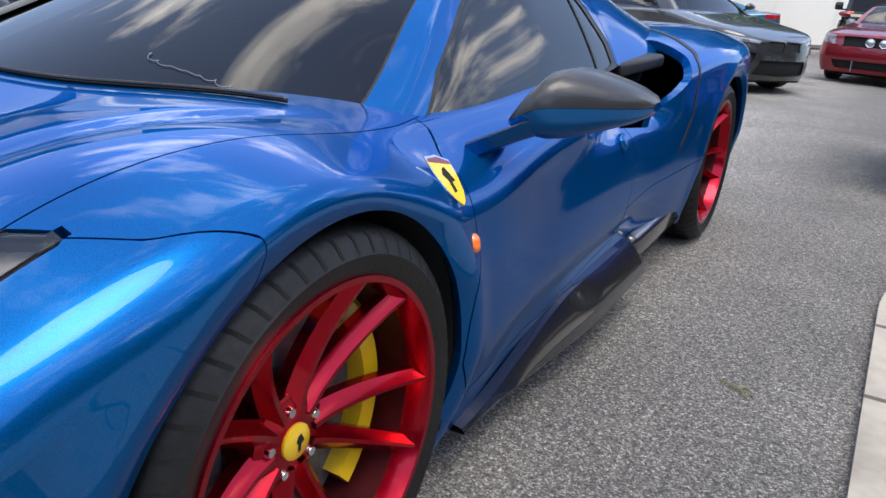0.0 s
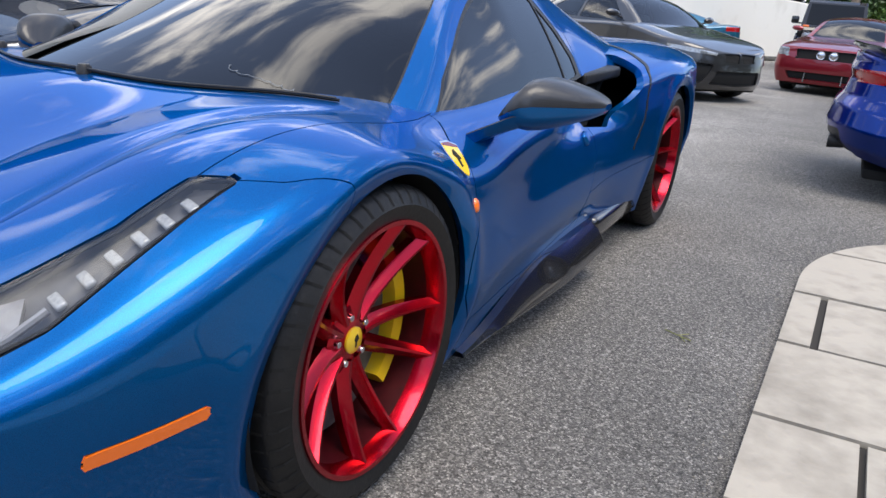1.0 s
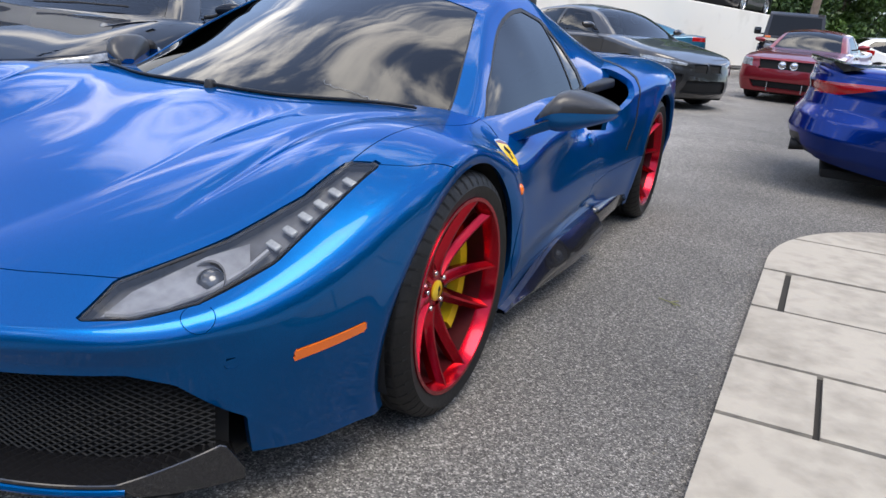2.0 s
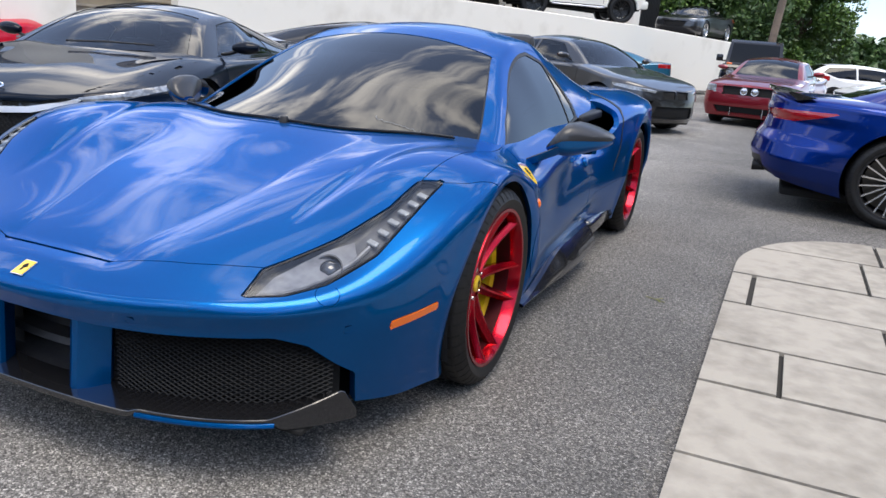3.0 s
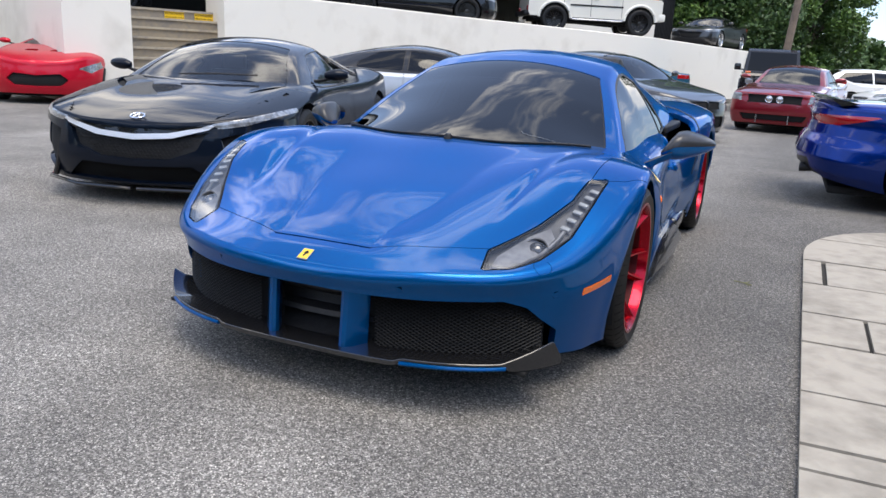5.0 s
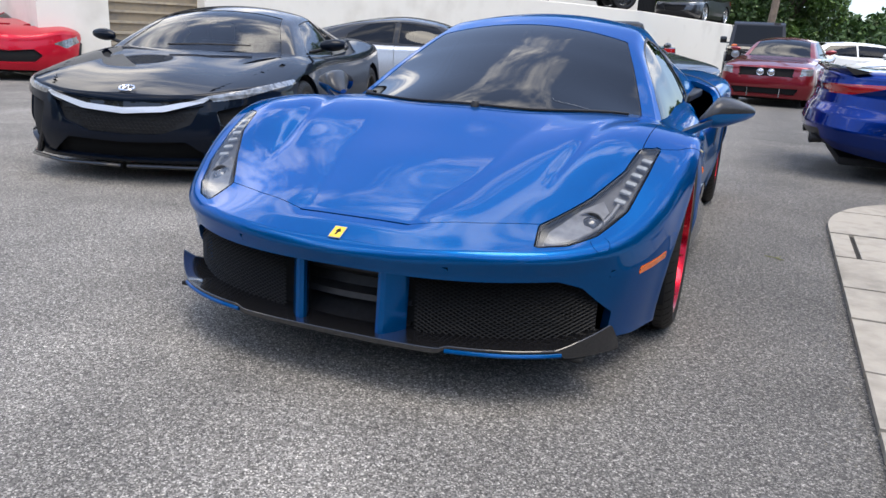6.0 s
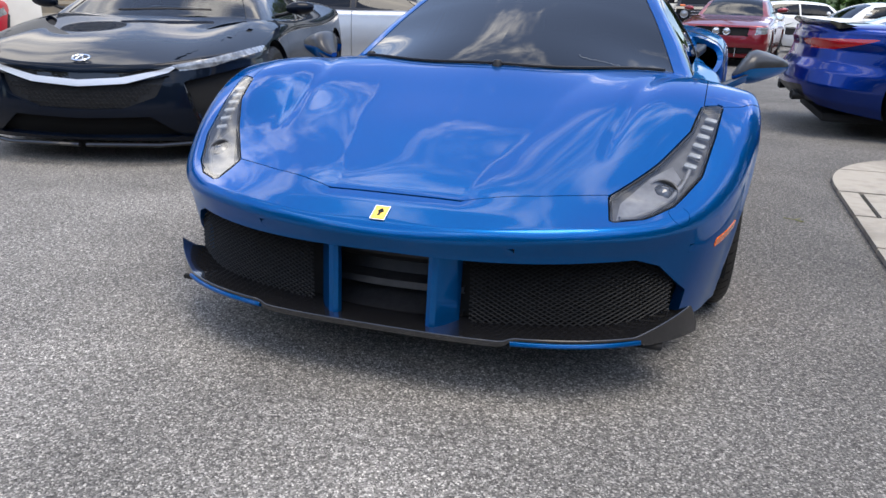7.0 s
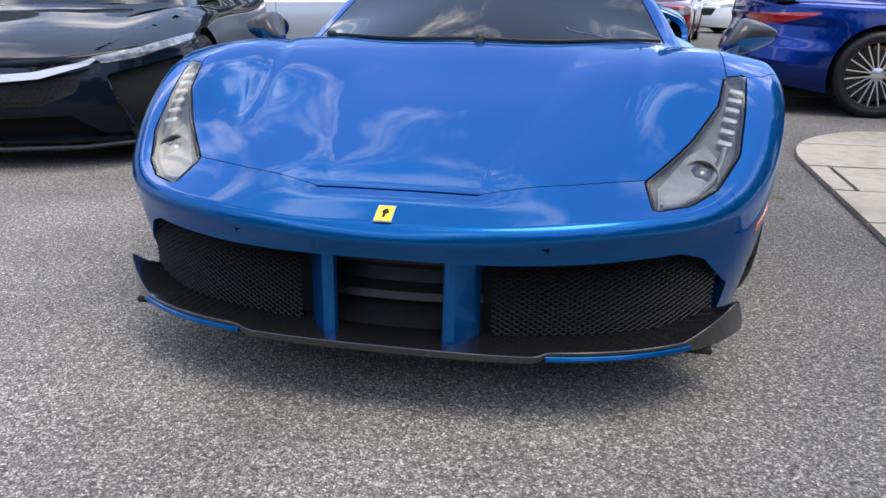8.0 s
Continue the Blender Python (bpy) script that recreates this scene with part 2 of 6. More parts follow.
M_GRAVEL = material("upper_lot_asphalt", (0.09, 0.088, 0.085), 0.9, grain=(20, (0.06, 0.06, 0.058), 0.4, 0.6), bump=0.006)


def leaf_material(name, a, b2):
    m = material(name, a, 0.55)
    n, l = m.node_tree.nodes, m.node_tree.links
    g, mix = n.new("ShaderNodeNewGeometry"), n.new("ShaderNodeMix")
    mix.data_type = "RGBA"
    l.new(g.outputs["Random Per Island"], mix.inputs["Factor"])
    mix.inputs["A"].default_value, mix.inputs["B"].default_value = (*a, 1), (*b2, 1)
    l.new(mix.outputs["Result"], n["Principled BSDF"].inputs["Base Color"])
    return m


M_LEAF = leaf_material("leaf_green", (0.026, 0.064, 0.009), (0.10, 0.18, 0.028))
M_LEAF_DARK = leaf_material("leaf_dark", (0.018, 0.045, 0.009), (0.07, 0.13, 0.026))
M_GRASS = leaf_material("grass_blade", (0.10, 0.12, 0.03), (0.2, 0.2, 0.06))


# ---- geometry helpers ----
def mesh_of(name, verts, faces, mat, smooth=40):
    me = bpy.data.meshes.new(name)
    me.from_pydata([tuple(v[:3]) for v in verts], [], faces)
    me.materials.append(mat)
    if smooth:
        me.polygons.foreach_set("use_smooth", [True] * len(me.polygons))
        me.set_sharp_from_angle(angle=radians(smooth))
    return me


def part(name, geo, mat, parent=None, label="", smooth=40):
    """geo: a bmesh, or (verts, faces). Links it as one mesh object under its parent."""
    if isinstance(geo, bmesh.types.BMesh):
        me = bpy.data.meshes.new(name)
        bmesh.ops.recalc_face_normals(geo, faces=geo.faces)
        geo.to_mesh(me)
        geo.free()
        me.materials.append(mat)
        if smooth:
            me.polygons.foreach_set("use_smooth", [True] * len(me.polygons))
            me.set_sharp_from_angle(angle=radians(smooth))
    else:
        me = mesh_of(name, geo[0], geo[1], mat, smooth)
    ob = new(name, me)
    if parent:
        ob.parent = parent
    if label:
        ob["label"] = label
    return ob


def thing(name, label, category, m=None, group="", kind=""):
    ob = new(name)
    ob.empty_display_size = 0.1
    if m is not None:
        ob.matrix_basis = m
    return tagged(ob, label, category, group, kind)


def merge(*geos):
    V, F = [], []
    for v, f in geos:
        k = len(V)
        V += list(v)
        F += [[i + k for i in p] for p in f]
    return V, F


def moved(geo, m):
    return [tuple(m @ Vector(v[:3])) for v in geo[0]], geo[1]


def mirrored(geo):
    return [(-v[0], v[1], v[2]) for v in geo[0]], [list(reversed(f)) for f in geo[1]]


def box(x0, x1, y0, y1, z0, z1, bevel=0.0, seg=2):
    bm = bmesh.new()
    bmesh.ops.create_cube(bm, size=1)
    bmesh.ops.scale(bm, vec=(x1 - x0, y1 - y0, z1 - z0), verts=bm.verts)
    bmesh.ops.translate(bm, vec=((x0 + x1) / 2, (y0 + y1) / 2, (z0 + z1) / 2), verts=bm.verts)
    if bevel:
        bmesh.ops.bevel(bm, geom=list(bm.edges), offset=bevel, segments=seg, affect="EDGES", profile=0.5)
    V = [tuple(v.co) for v in bm.verts]
    F = [[v.index for v in f.verts] for f in bm.faces]
    bm.free()
    return V, F


def lathe(profile, n=48, axis="x"):
    """profile: (radius, offset along the axis) pairs; a closed turn."""
    V, F = [], []
    for r, a in profile:
        for k in range(n):
            t = 2 * math.pi * k / n
            V.append((a, r * math.sin(t), r * math.cos(t)) if axis == "x" else (r * math.cos(t), r * math.sin(t), a))
    for i in range(len(profile) - 1):
        for k in range(n):
            p, q = i * n + k, i * n + (k + 1) % n
            F.append([p, q, q + n, p + n])
    return V, F


def keep_above(geo, low):
    """Only the faces that lie wholly above that height."""
    return geo[0], [f for f in geo[1] if min(geo[0][i][2] for i in f) > low]


def tube(points, r, n=8, r_end=None):
    """A round bar along points."""
    P = [Vector(p) for p in points]
    V, F = [], []
    for i, p in enumerate(P):
        d = (P[min(i + 1, len(P) - 1)] - P[max(i - 1, 0)]).normalized()
        a = d.cross(Vector((0, 0, 1)) if abs(d.z) < 0.9 else Vector((1, 0, 0))).normalized()
        b = d.cross(a)
        rr = r if r_end is None else r + (r_end - r) * i / (len(P) - 1)
        for k in range(n):
            t = 2 * math.pi * k / n
            V.append(tuple(p + rr * (math.cos(t) * a + math.sin(t) * b)))
    for i in range(len(P) - 1):
        for k in range(n):
            p, q = i * n + k, i * n + (k + 1) % n
            F.append([p, q, q + n, p + n])
    F += [list(reversed(range(n))), [len(V) - n + k for k in range(n)]]
    return V, F


def prism(poly, depth, place):
    """A plate: the polygon (a, b) pairs pushed by depth along c; place(a, b, c) gives the point."""
    n = len(poly)
    V = [place(a, b, 0) for a, b in poly] + [place(a, b, depth) for a, b in poly]
    F = [list(range(n)), [n + i for i in reversed(range(n))]] + [[i, i + n, (i + 1) % n + n, (i + 1) % n] for i in range(n)]
    return V, F


def letters(text, size, mat, m, parent, name="lettering", depth=0.0006, shear=0.0, label=""):
    cu = bpy.data.curves.new(name, "FONT")
    cu.body, cu.size, cu.align_x, cu.align_y, cu.extrude, cu.shear = text, size, "CENTER", "CENTER", depth, shear
    tmp = bpy.data.objects.new(name, cu)
    scene.collection.objects.link(tmp)
    bpy.context.view_layer.update()
    me = bpy.data.meshes.new_from_object(tmp)
    bpy.data.objects.remove(tmp)
    me.materials.clear()
    me.materials.append(mat)
    ob = new(name, me)
    ob.matrix_basis = m
    ob.parent = parent
    if label:
        ob["label"] = label
    return ob


# ---- smooth surfaces from a few sections ----
def card(K, p):
    """The weights of the natural cubic spline through knots K at the places p."""
    K, p = np.asarray(K, float), np.clip(np.asarray(p, float), K[0], K[-1])
    n, h = len(K), np.diff(K)
    A, R = np.eye(n), np.zeros((n, n))
    for i in range(1, n - 1):
        A[i, i - 1:i + 2] = h[i - 1], 2 * (h[i - 1] + h[i]), h[i]
        R[i, i - 1:i + 2] = 6 / h[i - 1], -6 / h[i - 1] - 6 / h[i], 6 / h[i]
    D = np.linalg.solve(A, R)
    i = np.clip(np.searchsorted(K, p, side="right") - 1, 0, n - 2)
    a, b, hh = (K[i + 1] - p) / h[i], (p - K[i]) / h[i], h[i]
    W = np.zeros((len(p), n))
    r = np.arange(len(p))
    W[r, i] += a
    W[r, i + 1] += b
    return W + ((a ** 3 - a) * hh ** 2 / 6)[:, None] * D[i] + ((b ** 3 - b) * hh ** 2 / 6)[:, None] * D[i + 1]


def curve(keys):
    """A smooth, never overshooting curve through (place, value) pairs."""
    K, Y = np.array([k for k, _ in keys], float), np.array([v for _, v in keys], float)
    h, d = np.diff(K), np.diff(Y) / np.diff(K)
    m = np.zeros(len(K))
    m[0], m[-1] = d[0], d[-1]
    for i in range(1, len(K) - 1):
        if d[i - 1] * d[i] > 0:
            w1, w2 = 2 * h[i] + h[i - 1], h[i] + 2 * h[i - 1]
            m[i] = (w1 + w2) / (w1 / d[i - 1] + w2 / d[i])
    def at(p):
        p = np.clip(np.asarray(p, float), K[0], K[-1])
        i = np.clip(np.searchsorted(K, p, side="right") - 1, 0, len(K) - 2)
        t = (p - K[i]) / h[i]
        return Y[i] * (1 + 2 * t) * (1 - t) ** 2 + m[i] * h[i] * t * (1 - t) ** 2 + Y[i + 1] * t * t * (3 - 2 * t) + m[i + 1] * h[i] * t * t * (t - 1)
    return at


def poly_dist(P, a, b, rounding=0.0):
    """Signed distance (inside minus) of the places (a, b) from the polygon P."""
    P = np.array(P, float)
    d2, inside = np.full(len(a), 1e9), np.zeros(len(a), bool)
    for i in range(len(P)):
        p, q = P[i], P[(i + 1) % len(P)]
        e = q - p
        t = np.clip(((a - p[0]) * e[0] + (b - p[1]) * e[1]) / (e @ e), 0, 1)
        d2 = np.minimum(d2, (a - p[0] - t * e[0]) ** 2 + (b - p[1] - t * e[1]) ** 2)
        cross = (p[1] > b) != (q[1] > b)
        with np.errstate(divide="ignore", invalid="ignore"):
            inside ^= cross & (a < (q[0] - p[0]) * (b - p[1]) / (q[1] - p[1] + 1e-12) + p[0])
    return np.where(inside, -1, 1) * np.sqrt(d2) - rounding


class Skin:
    """A grid surface of half a body; cut() splits its faces along a line where a function is nought."""

    def __init__(self, grid):
        n, m = grid.shape[:2]
        self.V = [tuple(v) for v in grid.reshape(-1, grid.shape[2])]
        self.F = []
        for i in range(n - 1):
            for j in range(m - 1):
                p = i * m + j
                self.F.append([p, p + m, p + m + 1, p + 1])
        self.tag = [""] * len(self.F)

    def values(self, f):
        return f(np.array(self.V))

    def cut(self, f):
        val = np.asarray(self.values(f), float)
        val[np.abs(val) < 1e-6] = 1e-6
        val = list(val)
        made, F, T = {}, [], []
        def mid(i, j):
            k = (min(i, j), max(i, j))
            if k not in made:
                t = val[i] / (val[i] - val[j])
                made[k] = len(self.V)
                self.V.append(tuple(a + t * (b - a) for a, b in zip(self.V[i], self.V[j])))
                val.append(0.0)
            return made[k]
        for p, t in zip(self.F, self.tag):
            s = [val[i] > 0 for i in p]
            if all(s) or not any(s):
                F.append(p)
                T.append(t)
                continue
            pos, neg = [], []
            for k, i in enumerate(p):
                j = p[(k + 1) % len(p)]
                (pos if val[i] > 0 else neg).append(i)
                if (val[i] > 0) != (val[j] > 0):
                    c = mid(i, j)
                    pos.append(c)
                    neg.append(c)
            for q in (pos, neg):
                if len(q) > 2:
                    F.append(q)
                    T.append(t)
        self.F, self.tag = F, T

    def mark(self, f, name, only=None):
        """Tags every face whose middle has f < 0."""
        V = np.array(self.V)
        C = np.array([V[p].mean(0) for p in self.F])
        r = np.asarray(f(C))
        for k in np.nonzero(r < 0)[0]:
            if only is None or self.tag[k] in only:
                self.tag[k] = name

    def region(self, f, name, only=None, gap=0.0):
        """Cuts out f < 0 as a panel of that name, with a gap of that half-width round it."""
        if gap:
            self.cut(lambda a: f(a) - gap)
            self.cut(lambda a: f(a) + gap)
            self.mark(lambda a: f(a) - gap, "seam", only)
            self.mark(lambda a: f(a) + gap, name, ("seam",))
            self.tag = ["gap" if t == "seam" else t for t in self.tag]
        else:
            self.cut(f)
            self.mark(f, name, only)

    def normals(self):
        V = np.array(self.V)[:, :3]
        N = np.zeros_like(V)
        for p in self.F:
            c = np.cross(V[p[1]] - V[p[0]], V[p[2]] - V[p[0]]) if len(p) == 3 else np.cross(V[p[2]] - V[p[0]], V[p[3]] - V[p[1]])
            N[p] += c
        return N / (np.linalg.norm(N, axis=1)[:, None] + 1e-12)

    def take(self, tags, rim=0.008, N=None, shift=0.0, both=False):
        """The faces of those tags as (verts, faces), with their border turned inwards by rim, moved out by shift."""
        faces = [p for p, t in zip(self.F, self.tag) if t in tags]
        used = sorted({i for p in faces for i in p})
        where = {i: k for k, i in enumerate(used)}
        A = np.array(self.V)[:, :3]
        V = [tuple(A[i] + (N[i] * shift if shift else 0)) for i in used]
        F = [[where[i] for i in p] for p in faces]
        if rim and N is not None:
            count = {}
            for p in faces:
                for k in range(len(p)):
                    e = (p[k], p[(k + 1) % len(p)])
                    count[e] = count.get(e, 0) + 1
            edge = [e for e in count if (e[1], e[0]) not in count and not (abs(A[e[0]][0]) < 1e-5 and abs(A[e[1]][0]) < 1e-5)]
            top, low = {}, {}
            for e in edge:
                for i in e:
                    if i not in top:
                        top[i] = len(V)
                        V.append(tuple(A[i] + N[i] * shift))
                        low[i] = len(V)
                        V.append(tuple(A[i] + N[i] * (shift - rim)))
            F += [[top[i], low[i], low[j], top[j]] for i, j in edge]
        if both:
            return merge((V, F), mirrored((V, F)))
        return V, F


def body_grid(spec, nc=150, nw=22, nt=34):
    """Half the lower body: walls round the plan outline from the sill up, then over the shoulder to the spine.
    Columns: x, y, z, t (0 to 1 up the wall, 1 to 2 across the top)."""
    W, yf, yr = spec["w"], spec["yf"], spec["yr"]
    B, n, Br, nr = spec["bow"], spec["bow_n"], spec["tail"], spec["tail_n"]
    th = np.linspace(0, math.pi / 2, 400)
    fx, fy = W * np.sin(th) ** (2 / n), (yf + B) - B * np.cos(th) ** (2 / n)
    sy = np.linspace(yf + B, yr - Br, 200)[1:-1]
    rx, ry = fx[::-1], (yr - Br) + Br * np.cos(th[::-1]) ** (2 / nr)
    rx = W * np.sin(th[::-1]) ** (2 / nr)
    X, Y = np.concatenate([fx, np.full(198, W), rx]), np.concatenate([fy, sy, ry])
    X = X * curve(spec["wide"])(Y)
    s = np.concatenate([[0], np.cumsum(np.hypot(np.diff(X), np.diff(Y)))])
    u = np.linspace(0, s[-1], nc)
    X, Y = np.interp(u, s, X), np.interp(u, s, Y)
    for _ in range(2):
        X[1:-1], Y[1:-1] = (X[:-2] + 2 * X[1:-1] + X[2:]) / 4, (Y[:-2] + 2 * Y[1:-1] + Y[2:]) / 4
    tx, ty = np.gradient(X), np.gradient(Y)
    tx[0], ty[0], tx[-1], ty[-1] = 1, 0, -1, 0
    L = np.hypot(tx, ty)
    NX, NY = ty / L, -tx / L
    NX[0] = NX[-1] = 0
    S = Y.copy()
    f = Y < yf + B
    eps = spec.get("eps", 0.12)
    fr = np.clip((Y[f] - yf) / B, 0, 1)
    S[f] = yf + eps + (B - eps) * fr
    f = Y > yr - Br
    fr = np.clip((yr - Y[f]) / Br, 0, 1)
    S[f] = yr - eps - (Br - eps) * fr
    yk = [r[0] for r in spec["top"]]
    T = np.array([r[1:] for r in spec["top"]])
    xk = spec["cols"]
    full = [-x for x in xk[:0:-1]] + list(xk)
    def base(x, y):
        wy, wx = card(yk, y), card(full, np.clip(x / W, -1.02, 1.02))
        TT = np.concatenate([T[:, :0:-1], T], axis=1)
        return np.einsum("pi,ij,pj->p", wy, TT, wx)
    rad, zb, prof = curve(spec["round"])(Y), curve(spec["sill"])(Y), spec["wall"]
    grid = np.zeros((nc, nw + nt, 4))
    tw = np.linspace(0, 1, nw)
    E = None
    zt = None
    for it in range(1):
        inset1 = prof(np.ones(nc), Y)
        ex, ey = X - NX * inset1, Y - NY * inset1
        zt = base(ex, ey) - rad
    for k, t in enumerate(tw):
        ins = prof(np.full(nc, t), Y)
        grid[:, k, 0], grid[:, k, 1] = np.maximum(X - NX * ins, 0), Y - NY * ins
        grid[:, k, 2], grid[:, k, 3] = zb + (zt - zb) * t, t
    length = np.hypot(ex, ey - S)
    nr_ = 9
    for k in range(nt):
        if k < nr_:
            d = np.minimum(rad * (1 - np.cos((k + 1) / nr_ * math.pi / 2)), length)
            w = d / length
        else:
            w0 = np.minimum(rad, length) / length
            w = w0 + (1 - w0) * (k - nr_ + 1) / (nt - nr_)
            d = w * length
        x, y = ex * (1 - w), ey + (S - ey) * w
        dd = np.clip(rad - d, 0, None)
        grid[:, nw + k, 0], grid[:, nw + k, 1] = x, y
        grid[:, nw + k, 2] = base(x, y) - (rad - np.sqrt(np.maximum(rad ** 2 - dd ** 2, 0)))
        grid[:, nw + k, 3] = 1 + w
    grid[0, :, 0] = grid[-1, :, 0] = 0
    grid[:, -1, 0] = 0
    if "shape" in spec:
        g = spec["shape"](grid.reshape(-1, 4)).reshape(grid.shape)
        grid = g
    return grid, base


def cabin_grid(spec, ny=90, nv=46):
    """Half the greenhouse. Columns: x, y, z, v (0 spine, 1 roof rail, 2 belt)."""
    ys = np.linspace(spec["y"][0], spec["y"][1], ny)
    zc, xr, zr, xb, zb = (curve([(r[0], r[k]) for r in spec["rows"]])(ys) for k in range(1, 6))
    v = np.linspace(0, 2, nv)
    g = np.zeros((ny, nv, 4))
    for j, t in enumerate(v):
        if t <= 1:
            x, z = xr * t, zc - (zc - zr) * t ** spec.get("crown", 2.2)
        else:
            s = t - 1
            x, z = xr + (xb - xr) * (s + 0.35 * s * (1 - s)), zr + (zb - zr) * s
        g[:, j, 0], g[:, j, 1], g[:, j, 2], g[:, j, 3] = x, ys, z, t
    for _ in range(spec.get("soften", 3)):
        g[:, 1:-1, :3] = (g[:, :-2, :3] + 2 * g[:, 1:-1, :3] + g[:, 2:, :3]) / 4
    return g


# ---- vehicles ----
def wheel(parent, m, r, width, rim_r, mat, style="ten", name="wheel", label="", cap=None, disc_mat=None, caliper=None, dish=0.03, n=56, barrel_mat=None, emblem=False):
    """A wheel round the x axis, its face towards +x: tyre, rim barrel, spokes, cap, brake disc and caliper."""
    hub = new(name)
    hub.empty_display_size = 0.05
    hub.parent, hub.matrix_basis = parent, m
    if label:
        hub["label"] = label
    h = width / 2
    tyre = lathe([(rim_r - 0.004, -h * 0.86), (rim_r + 0.012, -h * 0.93), ((r + rim_r) / 2, -h), (r - 0.022, -h * 0.95), (r - 0.004, -h * 0.8)]
                 + [q for k in range(4) for q in ((r, -h * 0.72 + k * h * 0.4), (r, -h * 0.46 + k * h * 0.4), (r - 0.007, -h * 0.44 + k * h * 0.4), (r - 0.007, -h * 0.36 + k * h * 0.4))][:-2]
                 + [(r - 0.004, h * 0.80), (r - 0.016, h * 0.91), (r - 0.034, h * 0.985), ((r + rim_r) / 2, h), (rim_r + 0.014, h * 0.95), (rim_r - 0.002, h * 0.9), (rim_r - 0.004, h * 0.84)], n)
    tread = []
    for k in range(54):
        a = 2 * math.pi * (k + 0.5) / 54
        for side in (-1, 1):
            V = []
            for j, (rr, off) in enumerate(((r + 0.0004, 0.52), (r + 0.0003, 0.71), (r - 0.0035, 0.80), (r - 0.0153, 0.914), (r - 0.033, 0.986))):
                for da in (-0.0032, 0.0032):
                    b = a + (da + 0.004 * j) / r
                    V.append((side * h * off, rr * math.sin(b), rr * math.cos(b)))
            tread.append((V, [[2 * j, 2 * j + 1, 2 * j + 3, 2 * j + 2] for j in range(4)]))
    ty = part("tyre", tyre, M_RUBBER, hub, smooth=35)
    tagged(part("tread_groove", merge(*tread), M_DARK, ty, smooth=0), kind="stuff")
    lip = h * 0.86
    flange = lathe([(rim_r - 0.002, lip), (rim_r + 0.006, lip + 0.006), (rim_r + 0.004, lip + 0.012), (rim_r - 0.006, lip + 0.011), (rim_r - 0.012, lip - 0.004), (rim_r - 0.017, lip - 0.03)], n)
    rim = part("rim", flange, barrel_mat or mat, hub, smooth=45)
    # the capped wheels' barrel has its inner shade in the darker red
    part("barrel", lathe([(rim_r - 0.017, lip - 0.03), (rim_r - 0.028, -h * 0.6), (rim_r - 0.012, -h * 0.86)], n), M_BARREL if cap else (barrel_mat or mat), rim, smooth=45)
    face = lip - dish
    if style == "ten":
        spokes = []
        for k in range(5):
            for sgn in (-1, 1):
                a0, a1 = radians(72 * k + 29 + sgn * 14), radians(72 * k + 29 + sgn * 14.2)
                V, F = [], []
                for q in range(7):
                    s = q / 6
                    rr = 0.045 + (rim_r - 0.003 - 0.045) * s
                    a = a0 + sgn * radians(1.5) * (1 - s)
                    wd = 0.0225 - 0.0085 * s
                    zf = face - 0.004 + (dish + 0.006) * s ** 1.6 - 0.012 * (1 - s) * s
                    cx, cy = rr * math.sin(a), rr * math.cos(a)
                    px, py = math.cos(a), -math.sin(a)
                    for off, dz in ((-0.95, -0.036), (-1, -0.016), (-0.62, -0.009), (-0.2, 0.004), (0.2, 0.004), (0.62, -0.009), (1, -0.016), (0.95, -0.036)):
                        V.append((zf + dz, cx + px * wd * off, cy + py * wd * off))
                for q in range(6):
                    for j in range(7):
                        p = q * 8 + j
                        F.append([p, p + 1, p + 9, p + 8])
                F.append([48 + j for j in range(8)])
                spokes.append((V, F))
        for sp in spokes:
            part("spoke", sp, mat, hub, smooth=25)
        part("hub", lathe([(0.0, face - 0.002), (0.05, face - 0.004), (0.075, face - 0.014), (0.082, face - 0.05), (0.07, face - 0.09)], 40), mat, hub)
        for k in range(5):
            a = radians(72 * k + 63)
            part("wheel_bolt", moved(lathe([(0.0, 0.0), (0.007, 0.0), (0.009, -0.004), (0.009, -0.02)], 10), Matrix.Translation((face - 0.0, 0.052 * math.sin(a), 0.052 * math.cos(a)))), M_CHROME, hub)
    else:
        count = {"mesh": 10, "multi": 7, "fine": 10, "five": 5, "six": 6}[style]
        parts = []
        for k in range(count):
            a = 2 * math.pi * k / count
            for sgn in ((-1, 1) if style in ("mesh", "multi", "fine") else (0,)):
                wd = {"mesh": 0.005, "multi": 0.011, "fine": 0.0055, "five": 0.032, "six": 0.026}[style]
                a1 = a + sgn * {"mesh": 0.24, "fine": 0.17}.get(style, 0.3)
                p0 = (face - 0.01, 0.04 * math.sin(a), 0.04 * math.cos(a))
                p1 = (face + dish * 0.6, (rim_r - 0.015) * math.sin(a1), (rim_r - 0.015) * math.cos(a1))
                d = Vector(p1) - Vector(p0)
                side = d.cross(Vector((1, 0, 0))).normalized() * wd
                V = [tuple(Vector(p0) + side), tuple(Vector(p0) - side), tuple(Vector(p1) - side), tuple(Vector(p1) + side)]
                V += [(v[0] - 0.03, v[1], v[2]) for v in V]
                parts.append((V, [[0, 1, 2, 3], [7, 6, 5, 4], [0, 4, 5, 1], [1, 5, 6, 2], [2, 6, 7, 3], [3, 7, 4, 0]]))
        for sp in parts:
            part("spoke", sp, mat, hub, smooth=25)
        part("hub", lathe([(0.0, face + 0.002), (0.03, face), (0.055, face - 0.008), (0.065, face - 0.05)], 24), mat, hub)
